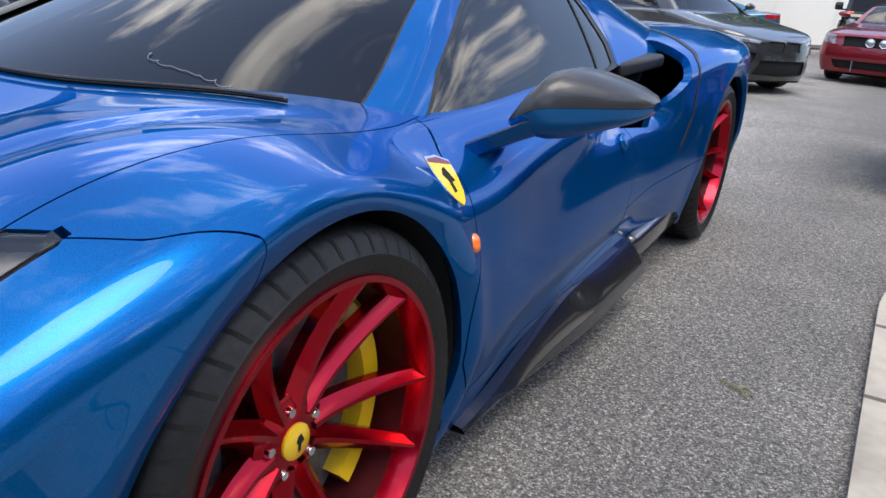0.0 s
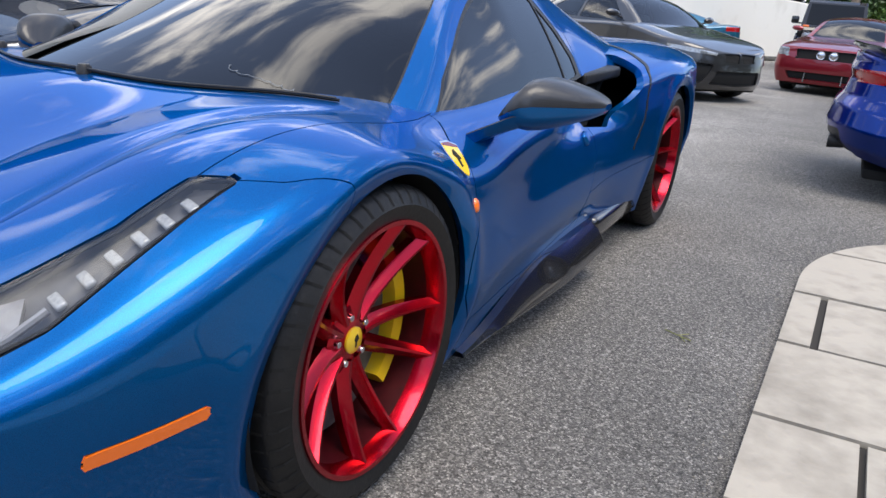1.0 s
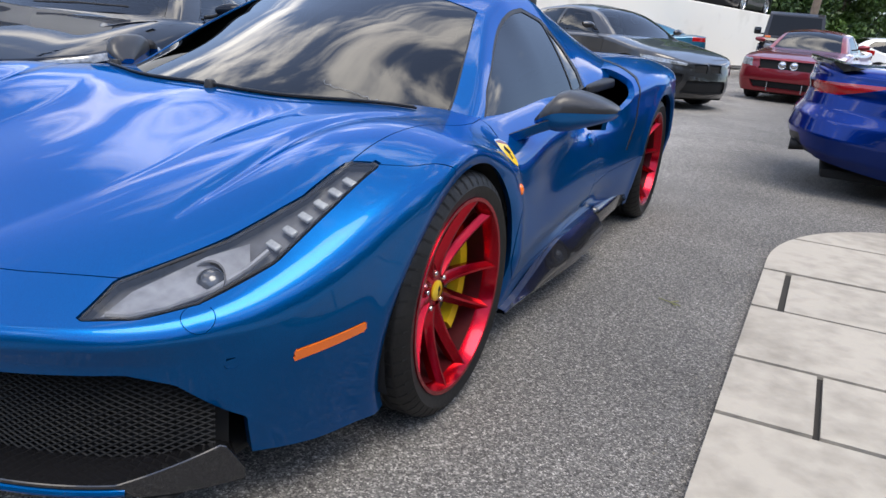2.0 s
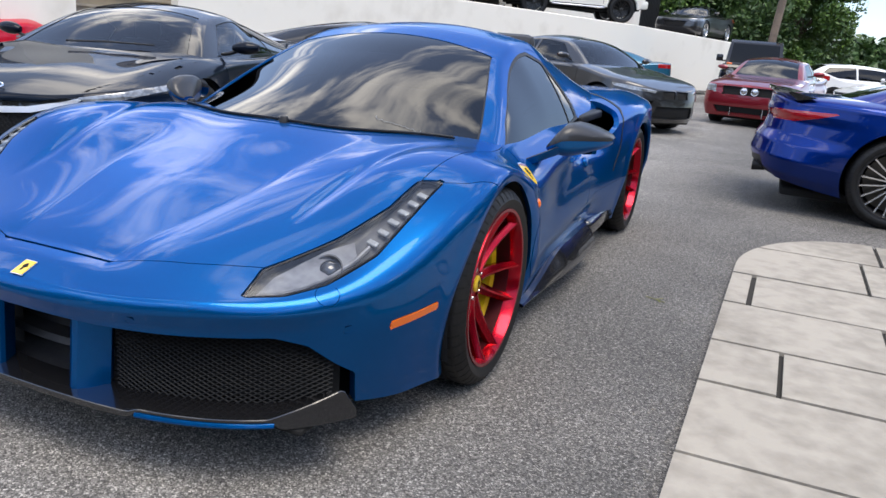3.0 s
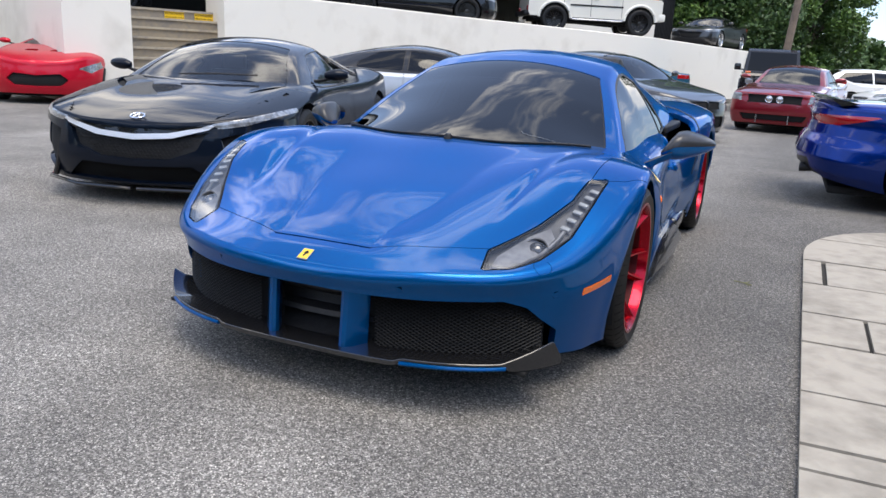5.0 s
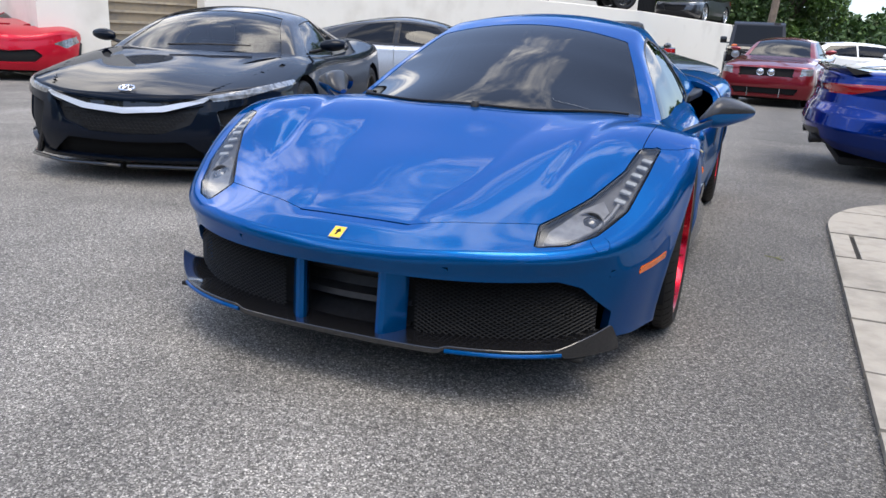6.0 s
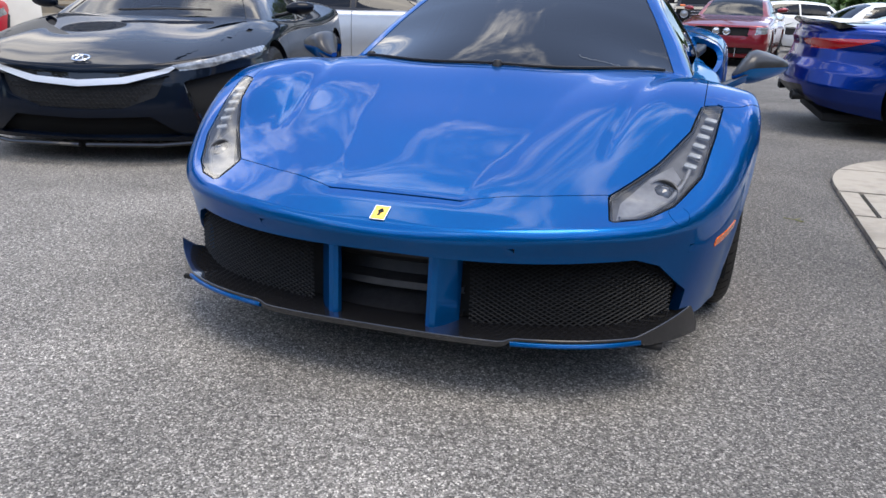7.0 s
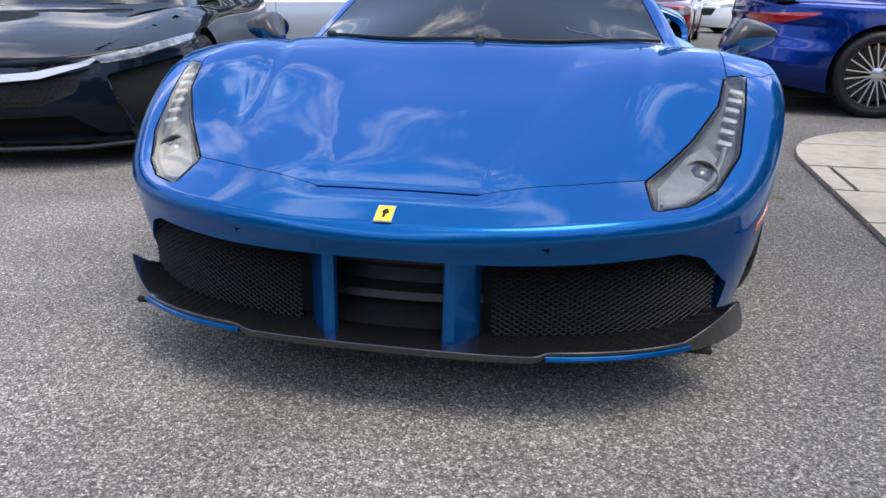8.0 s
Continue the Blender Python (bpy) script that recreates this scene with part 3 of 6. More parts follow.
    if cap:
        c = part("centre_cap", lathe([(0.0, face + 0.006), (0.024, face + 0.005), (0.029, face + 0.001), (0.029, face - 0.01)], 28), cap, hub)
        if emblem:
            part("cap_emblem", prism([(-0.004, -0.014), (0.002, -0.012), (0.003, -0.002), (0.010, 0.002), (0.007, 0.008), (0.003, 0.015), (-0.003, 0.012), (-0.007, 0.004), (-0.003, -0.002)], 0.0006, lambda a, b, q: (face + 0.0062 + q, a, b)), M_DARK, c, smooth=0)
    if disc_mat:
        d = rim_r * 0.84
        part("brake_disc", lathe([(0.06, -0.03), (0.09, -0.012), (0.1, -0.012), (0.1, -0.004), (d, -0.004), (d, -0.034), (0.1, -0.034)], 48), disc_mat, hub, smooth=30)
    if caliper:
        V, F = [], []
        d = rim_r * 0.8
        for k in range(25):
            a = radians(caliper[1] - 74 + 148 * k / 24)
            for rr, off in ((d * 0.91, 0.03), (d * 1.06, 0.035), (d * 1.13, 0.02), (d * 1.13, -0.05), (d * 0.91, -0.05)):
                V.append((off, rr * math.sin(a), rr * math.cos(a)))
        for k in range(24):
            for j in range(5):
                F.append([5 * k + j, 5 * k + (j + 1) % 5, 5 * k + 5 + (j + 1) % 5, 5 * k + 5 + j])
        F += [list(range(5)), [120 + j for j in reversed(range(5))]]
        part("brake_caliper", (V, F), caliper[0], hub, smooth=30)
    return hub


def circle_cut(y0, z0, r, xmin=0.45):
    return lambda a: np.maximum(np.hypot(a[:, 1] - y0, a[:, 2] - z0) - r, xmin - a[:, 0])


def wall_profile(low, mid, belly=0.45, top=0.0):
    """How far the wall lies inside the outline from the sill (0) to the shoulder (1)."""
    c = curve([(0.0, low), (belly, mid), (1.0, top)])
    c2 = curve([(0.0, low), (0.22, low * 0.35), (belly, mid), (0.75, (mid + top) / 2 * 0.6), (1.0, top)])
    return lambda t, y: c2(t)


def mirror_pair(root, x, y, z, mat, glass_mat=None, size=1.0, both=True):
    for s in (1, -1):
        V, F = [], []
        nu, nv = 9, 12
        for i in range(nu):
            a = i / (nu - 1)
            rr = math.sin(math.pi * (0.06 + 0.88 * a)) ** 0.45
            for j in range(nv):
                t = 2 * math.pi * j / nv
                V.append((s * (x + 0.05 + 0.2 * a * size), y + 0.045 * rr * math.cos(t) * (1.3 if math.cos(t) < 0 else 0.8) + 0.03 * a, z + 0.05 * size * rr * math.sin(t) + 0.01 * a))
        for i in range(nu - 1):
            for j in range(nv):
                p, q = i * nv + j, i * nv + (j + 1) % nv
                F.append([p, q, q + nv, p + nv] if s < 0 else [p, p + nv, q + nv, q])
        F += [list(range(nv)), [len(V) - nv + k for k in range(nv)]]
        mi = part("door_mirror", (V, F), mat, root)
        part("mirror_arm", tube([(s * (x - 0.05), y + 0.02, z - 0.06), (s * (x + 0.03), y, z - 0.045), (s * (x + 0.09), y, z - 0.02)], 0.014, 8), M_TRIM, mi)


def seats(root, y, z, x=0.36, top=9.0):
    high = min(0.62, top - z - 0.2)
    for s in (1, -1):
        b = moved(box(-0.24, 0.24, -0.07, 0.07, 0.0, high, 0.05), Matrix.Translation((s * x, y + 0.35, z)) @ Matrix.Rotation(radians(-18), 4, "X"))
        c = moved(box(-0.24, 0.24, -0.28, 0.25, -0.1, 0.06, 0.05), Matrix.Translation((s * x, y, z)))
        h = moved(box(-0.12, 0.12, -0.05, 0.05, 0.0, 0.17, 0.04), Matrix.Translation((s * x, y + 0.53, z + high - 0.03)))
        part("seat", merge(b, c, h), M_SEAT, root)


def plain_car(name, label, m, spec, group=""):
    """A parked car from a few sections: body panels, glass, lamps, grilles, wheels and mirrors as parts."""
    root = thing(name, label, "car", m, group)
    col = spec["paint"]
    grid, base = body_grid(spec["body"], spec.get("nc", 110), spec.get("nw", 18), spec.get("nt", 26))
    sk = Skin(grid)
    wb, wr, hw = spec["wb"], spec["wr"], spec["body"]["w"]
    for y0 in (0, wb):
        sk.region(circle_cut(y0, wr, wr + spec.get("arch", 0.045)), "hole")
    for nm, proj, poly, rnd, mat, depth, lim in spec["features"]:
        i, j = {"front": (0, 2), "rear": (0, 2), "side": (1, 2), "top": (0, 1)}[proj]
        def f(a, poly=poly, i=i, j=j, rnd=rnd, proj=proj, lim=lim):
            d = poly_dist(poly, a[:, i], a[:, j], rnd)
            k = {"front": a[:, 1] - lim, "rear": lim - a[:, 1], "side": lim - a[:, 0], "top": lim - a[:, 2]}[proj]
            return np.maximum(d, k)
        sk.region(f, "f_" + nm, ("", "f_grille", "f_bumper"))
    for yd, gap in spec.get("doors", ()):
        sk.cut(lambda a: a[:, 1] - yd - gap)
        sk.cut(lambda a: a[:, 1] - yd + gap)
        sk.mark(lambda a: np.maximum(np.abs(a[:, 1] - yd) - gap, np.maximum(hw * 0.8 - a[:, 0], a[:, 3] - 1.2)), "gap", ("",))
    N = sk.normals()
    part("body", sk.take(("",), 0.03, N, both=True), col, root)
    # near-black sheet under the skin, standing for shade in gaps and openings
    dark = sk.take([t for t in set(sk.tag) if t != "hole"], 0, N, shift=-0.035, both=True)
    part("inner_shell", dark, M_DARK, root)
    done = set()
    for nm, proj, poly, rnd, mat, depth, lim in spec["features"]:
        if nm in done:
            continue
        done.add(nm)
        geo = sk.take(("f_" + nm,), 0.03, N, shift=-depth)
        if not geo[1]:
            continue
        for g in (geo, mirrored(geo)):
            if nm in ("headlight",):
                part("headlight", g, M_LAMPFACE, root)
            else:
                part(nm, g, mat, root)
    # greenhouse
    cs = spec["cabin"]
    cg = Skin(cabin_grid(cs)[::-1])
    va, vb, v0, v1 = cs.get("va", 0.86), cs.get("vb", 0.9), cs.get("v0", 1.12), cs.get("v1", 1.9)
    hy, ry = cs["header"], cs["rear"]
    cg.region(lambda a: np.maximum(a[:, 3] - va, a[:, 1] - hy + 0.12 * a[:, 0] ** 2), "windscreen", ("",), 0.004)
    cg.region(lambda a: np.maximum(a[:, 3] - va, ry + 0.1 * a[:, 0] ** 2 - a[:, 1]), "rear_window", ("",), 0.004)
    for k, win in enumerate(cs["windows"]):
        cg.region(lambda a, win=win: poly_dist(win, a[:, 1], a[:, 3], 0.0) * 0.4, "side_window_%d" % k, ("",), 0.003)
    NC = cg.normals()
    part("roof", cg.take(("",), 0.02, NC, both=True), spec.get("roof_paint", col), root)
    part("window_seal", cg.take(("gap",), 0, NC, shift=-0.006, both=True), M_TRIM, root)
    part("windscreen", cg.take(("windscreen",), 0.006, NC, shift=-0.004, both=True), spec.get("glass", G_CAR), root)
    part("rear_window", cg.take(("rear_window",), 0.006, NC, shift=-0.004, both=True), spec.get("glass", G_CAR), root)
    for k in range(len(cs["windows"])):
        g = cg.take(("side_window_%d" % k,), 0.006, NC, shift=-0.005)
        part("side_window", g, spec.get("glass", G_CAR), root)
        part("side_window", mirrored(g), spec.get("glass", G_CAR), root)
    # cabin floor and seats
    part("cabin_floor", box(-hw * 0.8, hw * 0.8, cs["y"][0] + 0.5, min(cs["y"][1], wb + 0.3), 0.3, 0.36), M_SEAT, root)
    part("dashboard", box(-hw * 0.78, hw * 0.78, cs["y"][0] + 0.45, cs["y"][0] + 0.95, 0.5, spec["belt"] - 0.1, 0.06), M_SEAT, root)
    seats(root, spec.get("seat", 1.15), spec["belt"] - 0.5, top=cs["rows"][3][1] - 0.1)
    # wheels, underbody
    tw = spec.get("tw", 0.235)
    for y0 in (0, wb):
        for s in (1, -1):
            xw = hw - tw / 2 - spec.get("poke", 0.02)
            wheel(root, Matrix.Translation((s * xw, y0, wr)) @ (Matrix.Identity(4) if s > 0 else Matrix.Rotation(math.pi, 4, "Z")), wr, tw, spec["rim"], spec["alloy"], spec["style"],
                  disc_mat=M_DARKALLOY, caliper=spec.get("caliper"), n=40, barrel_mat=spec.get("barrel"))
            part("wheel_arch_liner", moved(keep_above(lathe([(wr + 0.04, 0.0), (wr + 0.04, -0.36), (0.02, -0.36)], 28), -0.2), Matrix.Translation((s * (hw - 0.05), y0, wr)) @ (Matrix.Identity(4) if s > 0 else Matrix.Rotation(math.pi, 4, "Z"))), M_DARK, root)
    yf, yr = spec["body"]["yf"], spec["body"]["yr"]
    part("underbody", box(-hw * 0.78, hw * 0.78, yf + 0.3, yr - 0.3, 0.13, 0.2, 0.02), M_DARK, root)
    mirror_pair(root, spec["mirror"][0], spec["mirror"][1], spec["mirror"][2], spec.get("mirror_paint", col))
    return root


def car_spec(w, yf, yr, wb, wr, nose, hood, belt, deck, tail, roof, cowl, header, rear, end, rail=0.56, bow=0.75, bow_n=2.6, side_drop=0.07, sill=0.16, belt_rise=0.0, **more):
    """The sections of a whole car from its main heights and lengths."""
    def row(y, z, drop=1.0):
        return (y, z, z - 0.006 * drop, z - 0.025 * drop, z - side_drop * drop)
    mid = (cowl + rear) / 2
    body = dict(w=w, yf=yf, yr=yr, bow=bow, bow_n=bow_n, tail=0.55, tail_n=3.2, cols=(0, 0.5, 0.8, 1.0),
                wide=[(yf, 1.0), (0, 1.0), (wb / 2, 0.97), (wb, 1.0), (yr, 0.97)],
                top=[row(yf, nose, 0.6), row(yf + 0.3, nose + (hood - nose) * 0.42), row(0, nose + (hood - nose) * 0.78), row(cowl, hood), row(mid, belt), row(wb, (belt + deck) / 2 + belt_rise), row(min(end, yr - 0.25), deck + belt_rise), row(yr, tail)],
                round=[(yf, 0.07), (0, 0.05), (wb, 0.05), (yr, 0.05)], sill=[(yf, sill + 0.02), (-0.3, sill), (wb, sill), (yr, sill + 0.14)],
                wall=wall_profile(0.07, 0.0, 0.5, 0.03))
    cabin = dict(y=(cowl - 0.12, end), rows=[(cowl - 0.12, hood - 0.05, w * 0.86, hood - 0.16, w * 0.88, hood - 0.2), (cowl + 0.02, hood + 0.02, w * 0.82, hood - 0.07, w * 0.86, hood - 0.12),
                 (header, roof - 0.05, rail, roof - 0.11, w * 0.86, belt - 0.06), ((header + rear) / 2, roof, rail, roof - 0.07, w * 0.87, belt - 0.06),
                 (rear, roof - 0.05, rail - 0.01, roof - 0.11, w * 0.86, belt - 0.05), (end, deck + belt_rise - 0.03, rail - 0.02, deck + belt_rise - 0.06, w * 0.8, deck + belt_rise - 0.1)],
                 header=header, rear=rear, windows=more.pop("windows", [[(cowl + 0.18, 1.86), (header - 0.02, 1.1), ((header + rear) / 2 - 0.02, 1.08), ((header + rear) / 2 - 0.02, 1.86)],
                                                  [((header + rear) / 2 + 0.05, 1.86), ((header + rear) / 2 + 0.05, 1.08), (rear - 0.05, 1.1), (rear + 0.22, 1.5), (rear + 0.25, 1.8)]]))
    doors = more.pop("doors", ((cowl + 0.1, 0.003), ((header + rear) / 2 + 0.02, 0.003)))
    return dict(body=body, cabin=cabin, wb=wb, wr=wr, belt=belt, doors=doors, mirror=more.pop("mirror", (w * 0.9, cowl + 0.35, belt + 0.09)), **more)


FALL_FROM, FALL_TO, FALL = 3.0, 60.0, 0.0065


def ground_z(y):
    """The car park falls very gently away towards the far trees."""
    return -FALL * (min(max(y, FALL_FROM), FALL_TO) - FALL_FROM)


def placed(x, y, turn, z=0.0):
    if z or y < FALL_FROM:
        return pose(x, y, z, 0, 0, turn)
    return Matrix.Translation((x, y, ground_z(y))) @ Matrix.Rotation(-math.atan(FALL), 4, "X") @ Matrix.Rotation(radians(turn), 4, "Z")


def coupe_black():
    sp = car_spec(0.965, -1.02, 3.45, 2.63, 0.335, 0.585, 0.85, 0.87, 0.92, 0.86, 1.215, 0.2, 0.92, 1.6, 2.9, rail=0.57, bow=0.8, bow_n=2.6, side_drop=0.1, sill=0.13, belt_rise=0.04,
                  paint=M_BLACKBLUE, rim=0.25, alloy=M_DARKALLOY, style="multi", tw=0.25, glass=G_CAR, roof_paint=M_BLACK, nc=190, nw=44, nt=40, mirror=(0.84, 0.62, 0.92), windows=[[(0.42, 1.86), (0.95, 1.12), (1.3, 1.1), (1.72, 1.45), (1.75, 1.86)]], doors=((0.42, 0.003), (1.55, 0.003)), features=[
        ("headlight", "front", [(0.53, 0.598), (0.72, 0.635), (0.93, 0.695), (0.935, 0.668), (0.74, 0.597), (0.58, 0.572)], 0.004, M_LED, 0.0, -0.25),
        ("grille_blade", "front", [(-0.1, 0.508), (0.0, 0.508), (0.25, 0.525), (0.46, 0.57), (0.56, 0.60), (0.51, 0.562), (0.275, 0.497), (0.0, 0.476), (-0.1, 0.476)], 0.003, M_SATIN, -0.01, 0.2),
        ("upper_trim", "front", [(-0.1, 0.55), (0.0, 0.55), (0.3, 0.56), (0.55, 0.612), (0.56, 0.6), (0.46, 0.57), (0.25, 0.525), (0.0, 0.505), (-0.1, 0.505)], 0.0, M_BLACK, 0.006, 0.2),
        ("grille", "front", [(-0.1, 0.47), (0.0, 0.47), (0.28, 0.492), (0.50, 0.54), (0.44, 0.42), (0.25, 0.35), (0.0, 0.335), (-0.1, 0.335)], 0.0, M_TRIM, 0.03, 0.2),
        ("side_intake", "front", [(0.60, 0.50), (0.90, 0.575), (0.92, 0.30), (0.72, 0.235), (0.66, 0.26)], 0.01, M_DARK, 0.05, -0.1),
        ("lower_intake", "front", [(-0.1, 0.28), (0.40, 0.30), (0.56, 0.18), (-0.1, 0.165)], 0.004, M_DARK, 0.035, 0.2),
        ("hood_gap", "top", [(0.52, -0.88), (0.66, -0.60), (0.78, -0.15), (0.80, 0.22), (0.806, 0.22), (0.787, -0.15), (0.668, -0.60), (0.528, -0.89)], 0.0, M_DARK, 0.012, 0.45),
        ("hood_vent", "top", [(0.50, -0.22), (0.57, -0.04), (0.70, 0.12), (0.66, -0.02), (0.58, -0.14)], 0.003, M_DARK, 0.025, 0.5)])
    sp["body"]["top"][1:3] = [(-0.74, 0.672, 0.667, 0.652, 0.59), (-0.35, 0.757, 0.752, 0.738, 0.665), (0.0, 0.815, 0.81, 0.80, 0.725)]
    sp["body"]["round"] = [(-1.0, 0.04), (0, 0.05), (2.63, 0.05), (3.4, 0.05)]
    car = plain_car("sports_coupe", "black mid-engined sports coupe with a chrome grille blade", placed(-3.02, 1.72, 18), sp)
    # badge ring, mesh bars, splitter
    ring = [(0.05 * math.cos(a), -0.93 + 0.034 * math.sin(a), 0.632 + 0.014 * math.sin(a)) for a in np.linspace(0, 2 * math.pi, 25)]
    part("badge", merge(tube(ring, 0.006, 6), tube([(-0.022, -0.956, 0.622), (0, -0.902, 0.644), (0.022, -0.956, 0.622)], 0.006, 6)), M_CHROME, car)
    bars = []
    for r in range(7):
        z = 0.35 + 0.022 * r
        for k in range(32):
            x = -0.46 + 0.03 * k + 0.015 * (r % 2)
            if abs(x) < 0.27 + 0.03 * r:
                y = -1.0 + 0.34 * (abs(x) / 0.965) ** 2.4
                bars.append(tube([(x - 0.011, y, z), (x, y, z + 0.011), (x + 0.011, y, z)], 0.003, 4))
    tagged(part("mesh_link", merge(*bars), M_DARK, car, smooth=0), kind="stuff")
    for s in (1, -1):
        part("splitter_blade", tube([(s * 0.02, -1.03, 0.135), (s * 0.45, -0.98, 0.135), (s * 0.78, -0.78, 0.14), (s * 0.95, -0.45, 0.15)], 0.014, 8), M_BLACK, car)
        part("intake_strut", tube([(s * 0.56, -0.86, 0.50), (s * 0.62, -0.88, 0.36), (s * 0.70, -0.84, 0.17)], 0.022, 8), M_BLACK, car)
        part("wiper", tube([(s * 0.02 - 0.2, 0.17, 0.885), (s * 0.02 + 0.1, 0.20, 0.9), (s * 0.02 + 0.4, 0.26, 0.9)], 0.007, 6), M_TRIM, car)
    return car


def coupe_grey():
    sp = car_spec(0.935, -0.83, 3.84, 2.81, 0.335, 0.645, 0.96, 0.97, 1.05, 1.02, 1.40, 0.4, 1.2, 2.3, 3.4, rail=0.56, bow=0.8, bow_n=2.5, paint=M_GREY, nc=150, nw=34, nt=34, rim=0.25, alloy=M_DARKALLOY, style="multi", features=[
        ("headlight", "front", [(0.40, 0.655), (0.70, 0.695), (0.88, 0.725), (0.88, 0.69), (0.76, 0.655), (0.44, 0.632)], 0.004, M_LED, 0.0, -0.25),
        ("kidney_grille", "front", [(0.025, 0.65), (0.28, 0.645), (0.26, 0.56), (0.05, 0.55)], 0.012, M_DARK, 0.02, -0.3),
        ("side_intake", "front", [(0.48, 0.50), (0.82, 0.52), (0.84, 0.34), (0.60, 0.27)], 0.012, M_DARK, 0.03, -0.2),
        ("lower_intake", "front", [(0.0, 0.42), (0.40, 0.42), (0.46, 0.26), (0.0, 0.24)], 0.01, M_DARK, 0.03, -0.3)])
    return plain_car("coupe", "dark grey two-door coupe with twin black kidney grilles", placed(-0.62, 10.3, 59), sp)


def coupe_blue():
    sp = car_spec(0.955, -0.85, 3.92, 2.83, 0.345, 0.68, 0.92, 0.93, 0.94, 0.91, 1.27, 0.45, 1.2, 2.35, 3.4, rail=0.56, paint=M_DEEPBLUE, nc=170, nw=44, nt=30, rim=0.265, alloy=M_ALLOY, style="fine", barrel=M_TRIM, tw=0.27, caliper=(M_BRONZE, 60), poke=0.01, features=[
        ("tail_light", "rear", [(0.40, 0.795), (0.95, 0.81), (0.95, 0.745), (0.80, 0.735), (0.46, 0.76)], 0.004, M_REDLENS, 0.0, 3.6),
        ("tail_light", "side", [(3.30, 0.815), (3.55, 0.812), (3.95, 0.808), (3.95, 0.735), (3.62, 0.732), (3.48, 0.765)], 0.003, M_REDLENS, 0.0, 0.6),
        ("rear_diffuser", "rear", [(0.0, 0.40), (0.72, 0.42), (0.78, 0.22), (0.0, 0.2)], 0.01, M_TRIM, 0.012, 3.3)])
    def tuck(t, y):
        g = np.clip((y - 3.0) / 0.65, 0, 1)
        g = g * g * (3 - 2 * g)
        return wall_profile(0.07, 0.0, 0.5, 0.03)(t, y) * (1 - g) + g * np.interp(t, (0, 0.12, 0.3, 0.5, 0.62, 0.8, 0.9, 1.0), (0.09, 0.02, 0.0, 0.03, 0.075, 0.10, 0.085, 0.10))
    sp["body"]["wall"] = tuck
    car = plain_car("grand_coupe", "deep blue two-door coupe with a black boot spoiler", placed(5.33, 5.2, 91), sp)
    for s in (1, -1):
        V, F = [], []
        for k in range(13):
            q = k / 12
            x, y = s * 0.84 * q, 3.80 - 0.16 * q ** 3
            V += [(x, y - 0.16, 0.945 - 0.03 * q), (x, y + 0.05, 0.985 - 0.03 * q), (x, y + 0.055, 0.97 - 0.03 * q), (x, y - 0.02, 0.92 - 0.03 * q)]
        for k in range(12):
            for j in range(4):
                p, r = 4 * k + j, 4 * k + (j + 1) % 4
                F.append([p, r, r + 4, p + 4] if s > 0 else [p, p + 4, r + 4, r])
        F.append([48, 49, 50, 51])
        part("boot_spoiler", (V, F), M_CARBON, car)
        for dx in (0.5, 0.62):
            part("exhaust_tip", moved(lathe([(0.035, -0.1), (0.045, 0.0), (0.042, 0.004), (0.036, 0.0), (0.034, -0.1)], 20), Matrix.Translation((s * dx, 3.86, 0.33)) @ Matrix.Rotation(radians(90), 4, "Z")), M_TRIM, car)
    return car


def muscle_red():
    sp = car_spec(0.88, -0.95, 3.82, 2.72, 0.335, 0.77, 0.97, 1.0, 1.06, 1.02, 1.38, 0.35, 1.1, 2.1, 3.1, rail=0.58, bow=0.35, bow_n=4.0, paint=M_CRIMSON, glass=G_DARK, rim=0.24, alloy=M_DARKALLOY, style="five", features=[
        ("grille", "front", [(0.0, 0.74), (0.50, 0.74), (0.48, 0.60), (0.0, 0.60)], 0.01, M_DARK, 0.03, -0.4),
        ("headlight", "front", [(0.64, 0.75), (0.82, 0.75), (0.82, 0.64), (0.64, 0.64)], 0.01, M_LENSBODY, 0.0, -0.3),
        ("lower_intake", "front", [(0.0, 0.36), (0.62, 0.36), (0.55, 0.25), (0.0, 0.25)], 0.01, M_DARK, 0.03, -0.3)])
    car = plain_car("muscle_car", "dark red muscle car with round grille lamps", placed(1.04, 14.4, -8), sp)
    for s in (1, -1):
        part("grille_lamp", moved(lathe([(0.0, 0.012), (0.04, 0.008), (0.06, -0.004), (0.07, 0.0), (0.073, -0.03)], 24), Matrix.Translation((s * 0.1, -0.955, 0.67)) @ Matrix.Rotation(radians(-90), 4, "Z")), M_ALLOY, car)
        part("valance_strut", box(s * 0.3 - 0.008, s * 0.3 + 0.008, -0.95, -0.92, 0.2, 0.36), M_ALLOY, car)
    return car


def roadster_red():
    sp = car_spec(0.97, -0.95, 3.5, 2.51, 0.34, 0.70, 0.99, 0.93, 1.0, 0.97, 1.25, 0.7, 1.3, 1.8, 2.9, rail=0.5, bow=0.9, bow_n=2.3, side_drop=0.13, paint=M_RED, rim=0.25, alloy=M_DARKALLOY, style="five", features=[
        ("grille", "front", [(0.0, 0.47), (0.36, 0.50), (0.46, 0.42), (0.36, 0.33), (0.0, 0.32)], 0.02, M_DARK, 0.03, -0.3),
        ("headlight", "front", [(0.66, 0.62), (0.90, 0.72), (0.93, 0.64), (0.80, 0.55)], 0.008, M_LENSBODY, 0.0, -0.2),
        ("hood_vent", "top", [(0.12, -0.35), (0.3, -0.33), (0.3, -0.16), (0.14, -0.18)], 0.02, M_DARK, 0.03, 0.5)])
    return plain_car("roadster", "bright red low sports car with bonnet vents", placed(-10.85, 6.5, 38), sp)


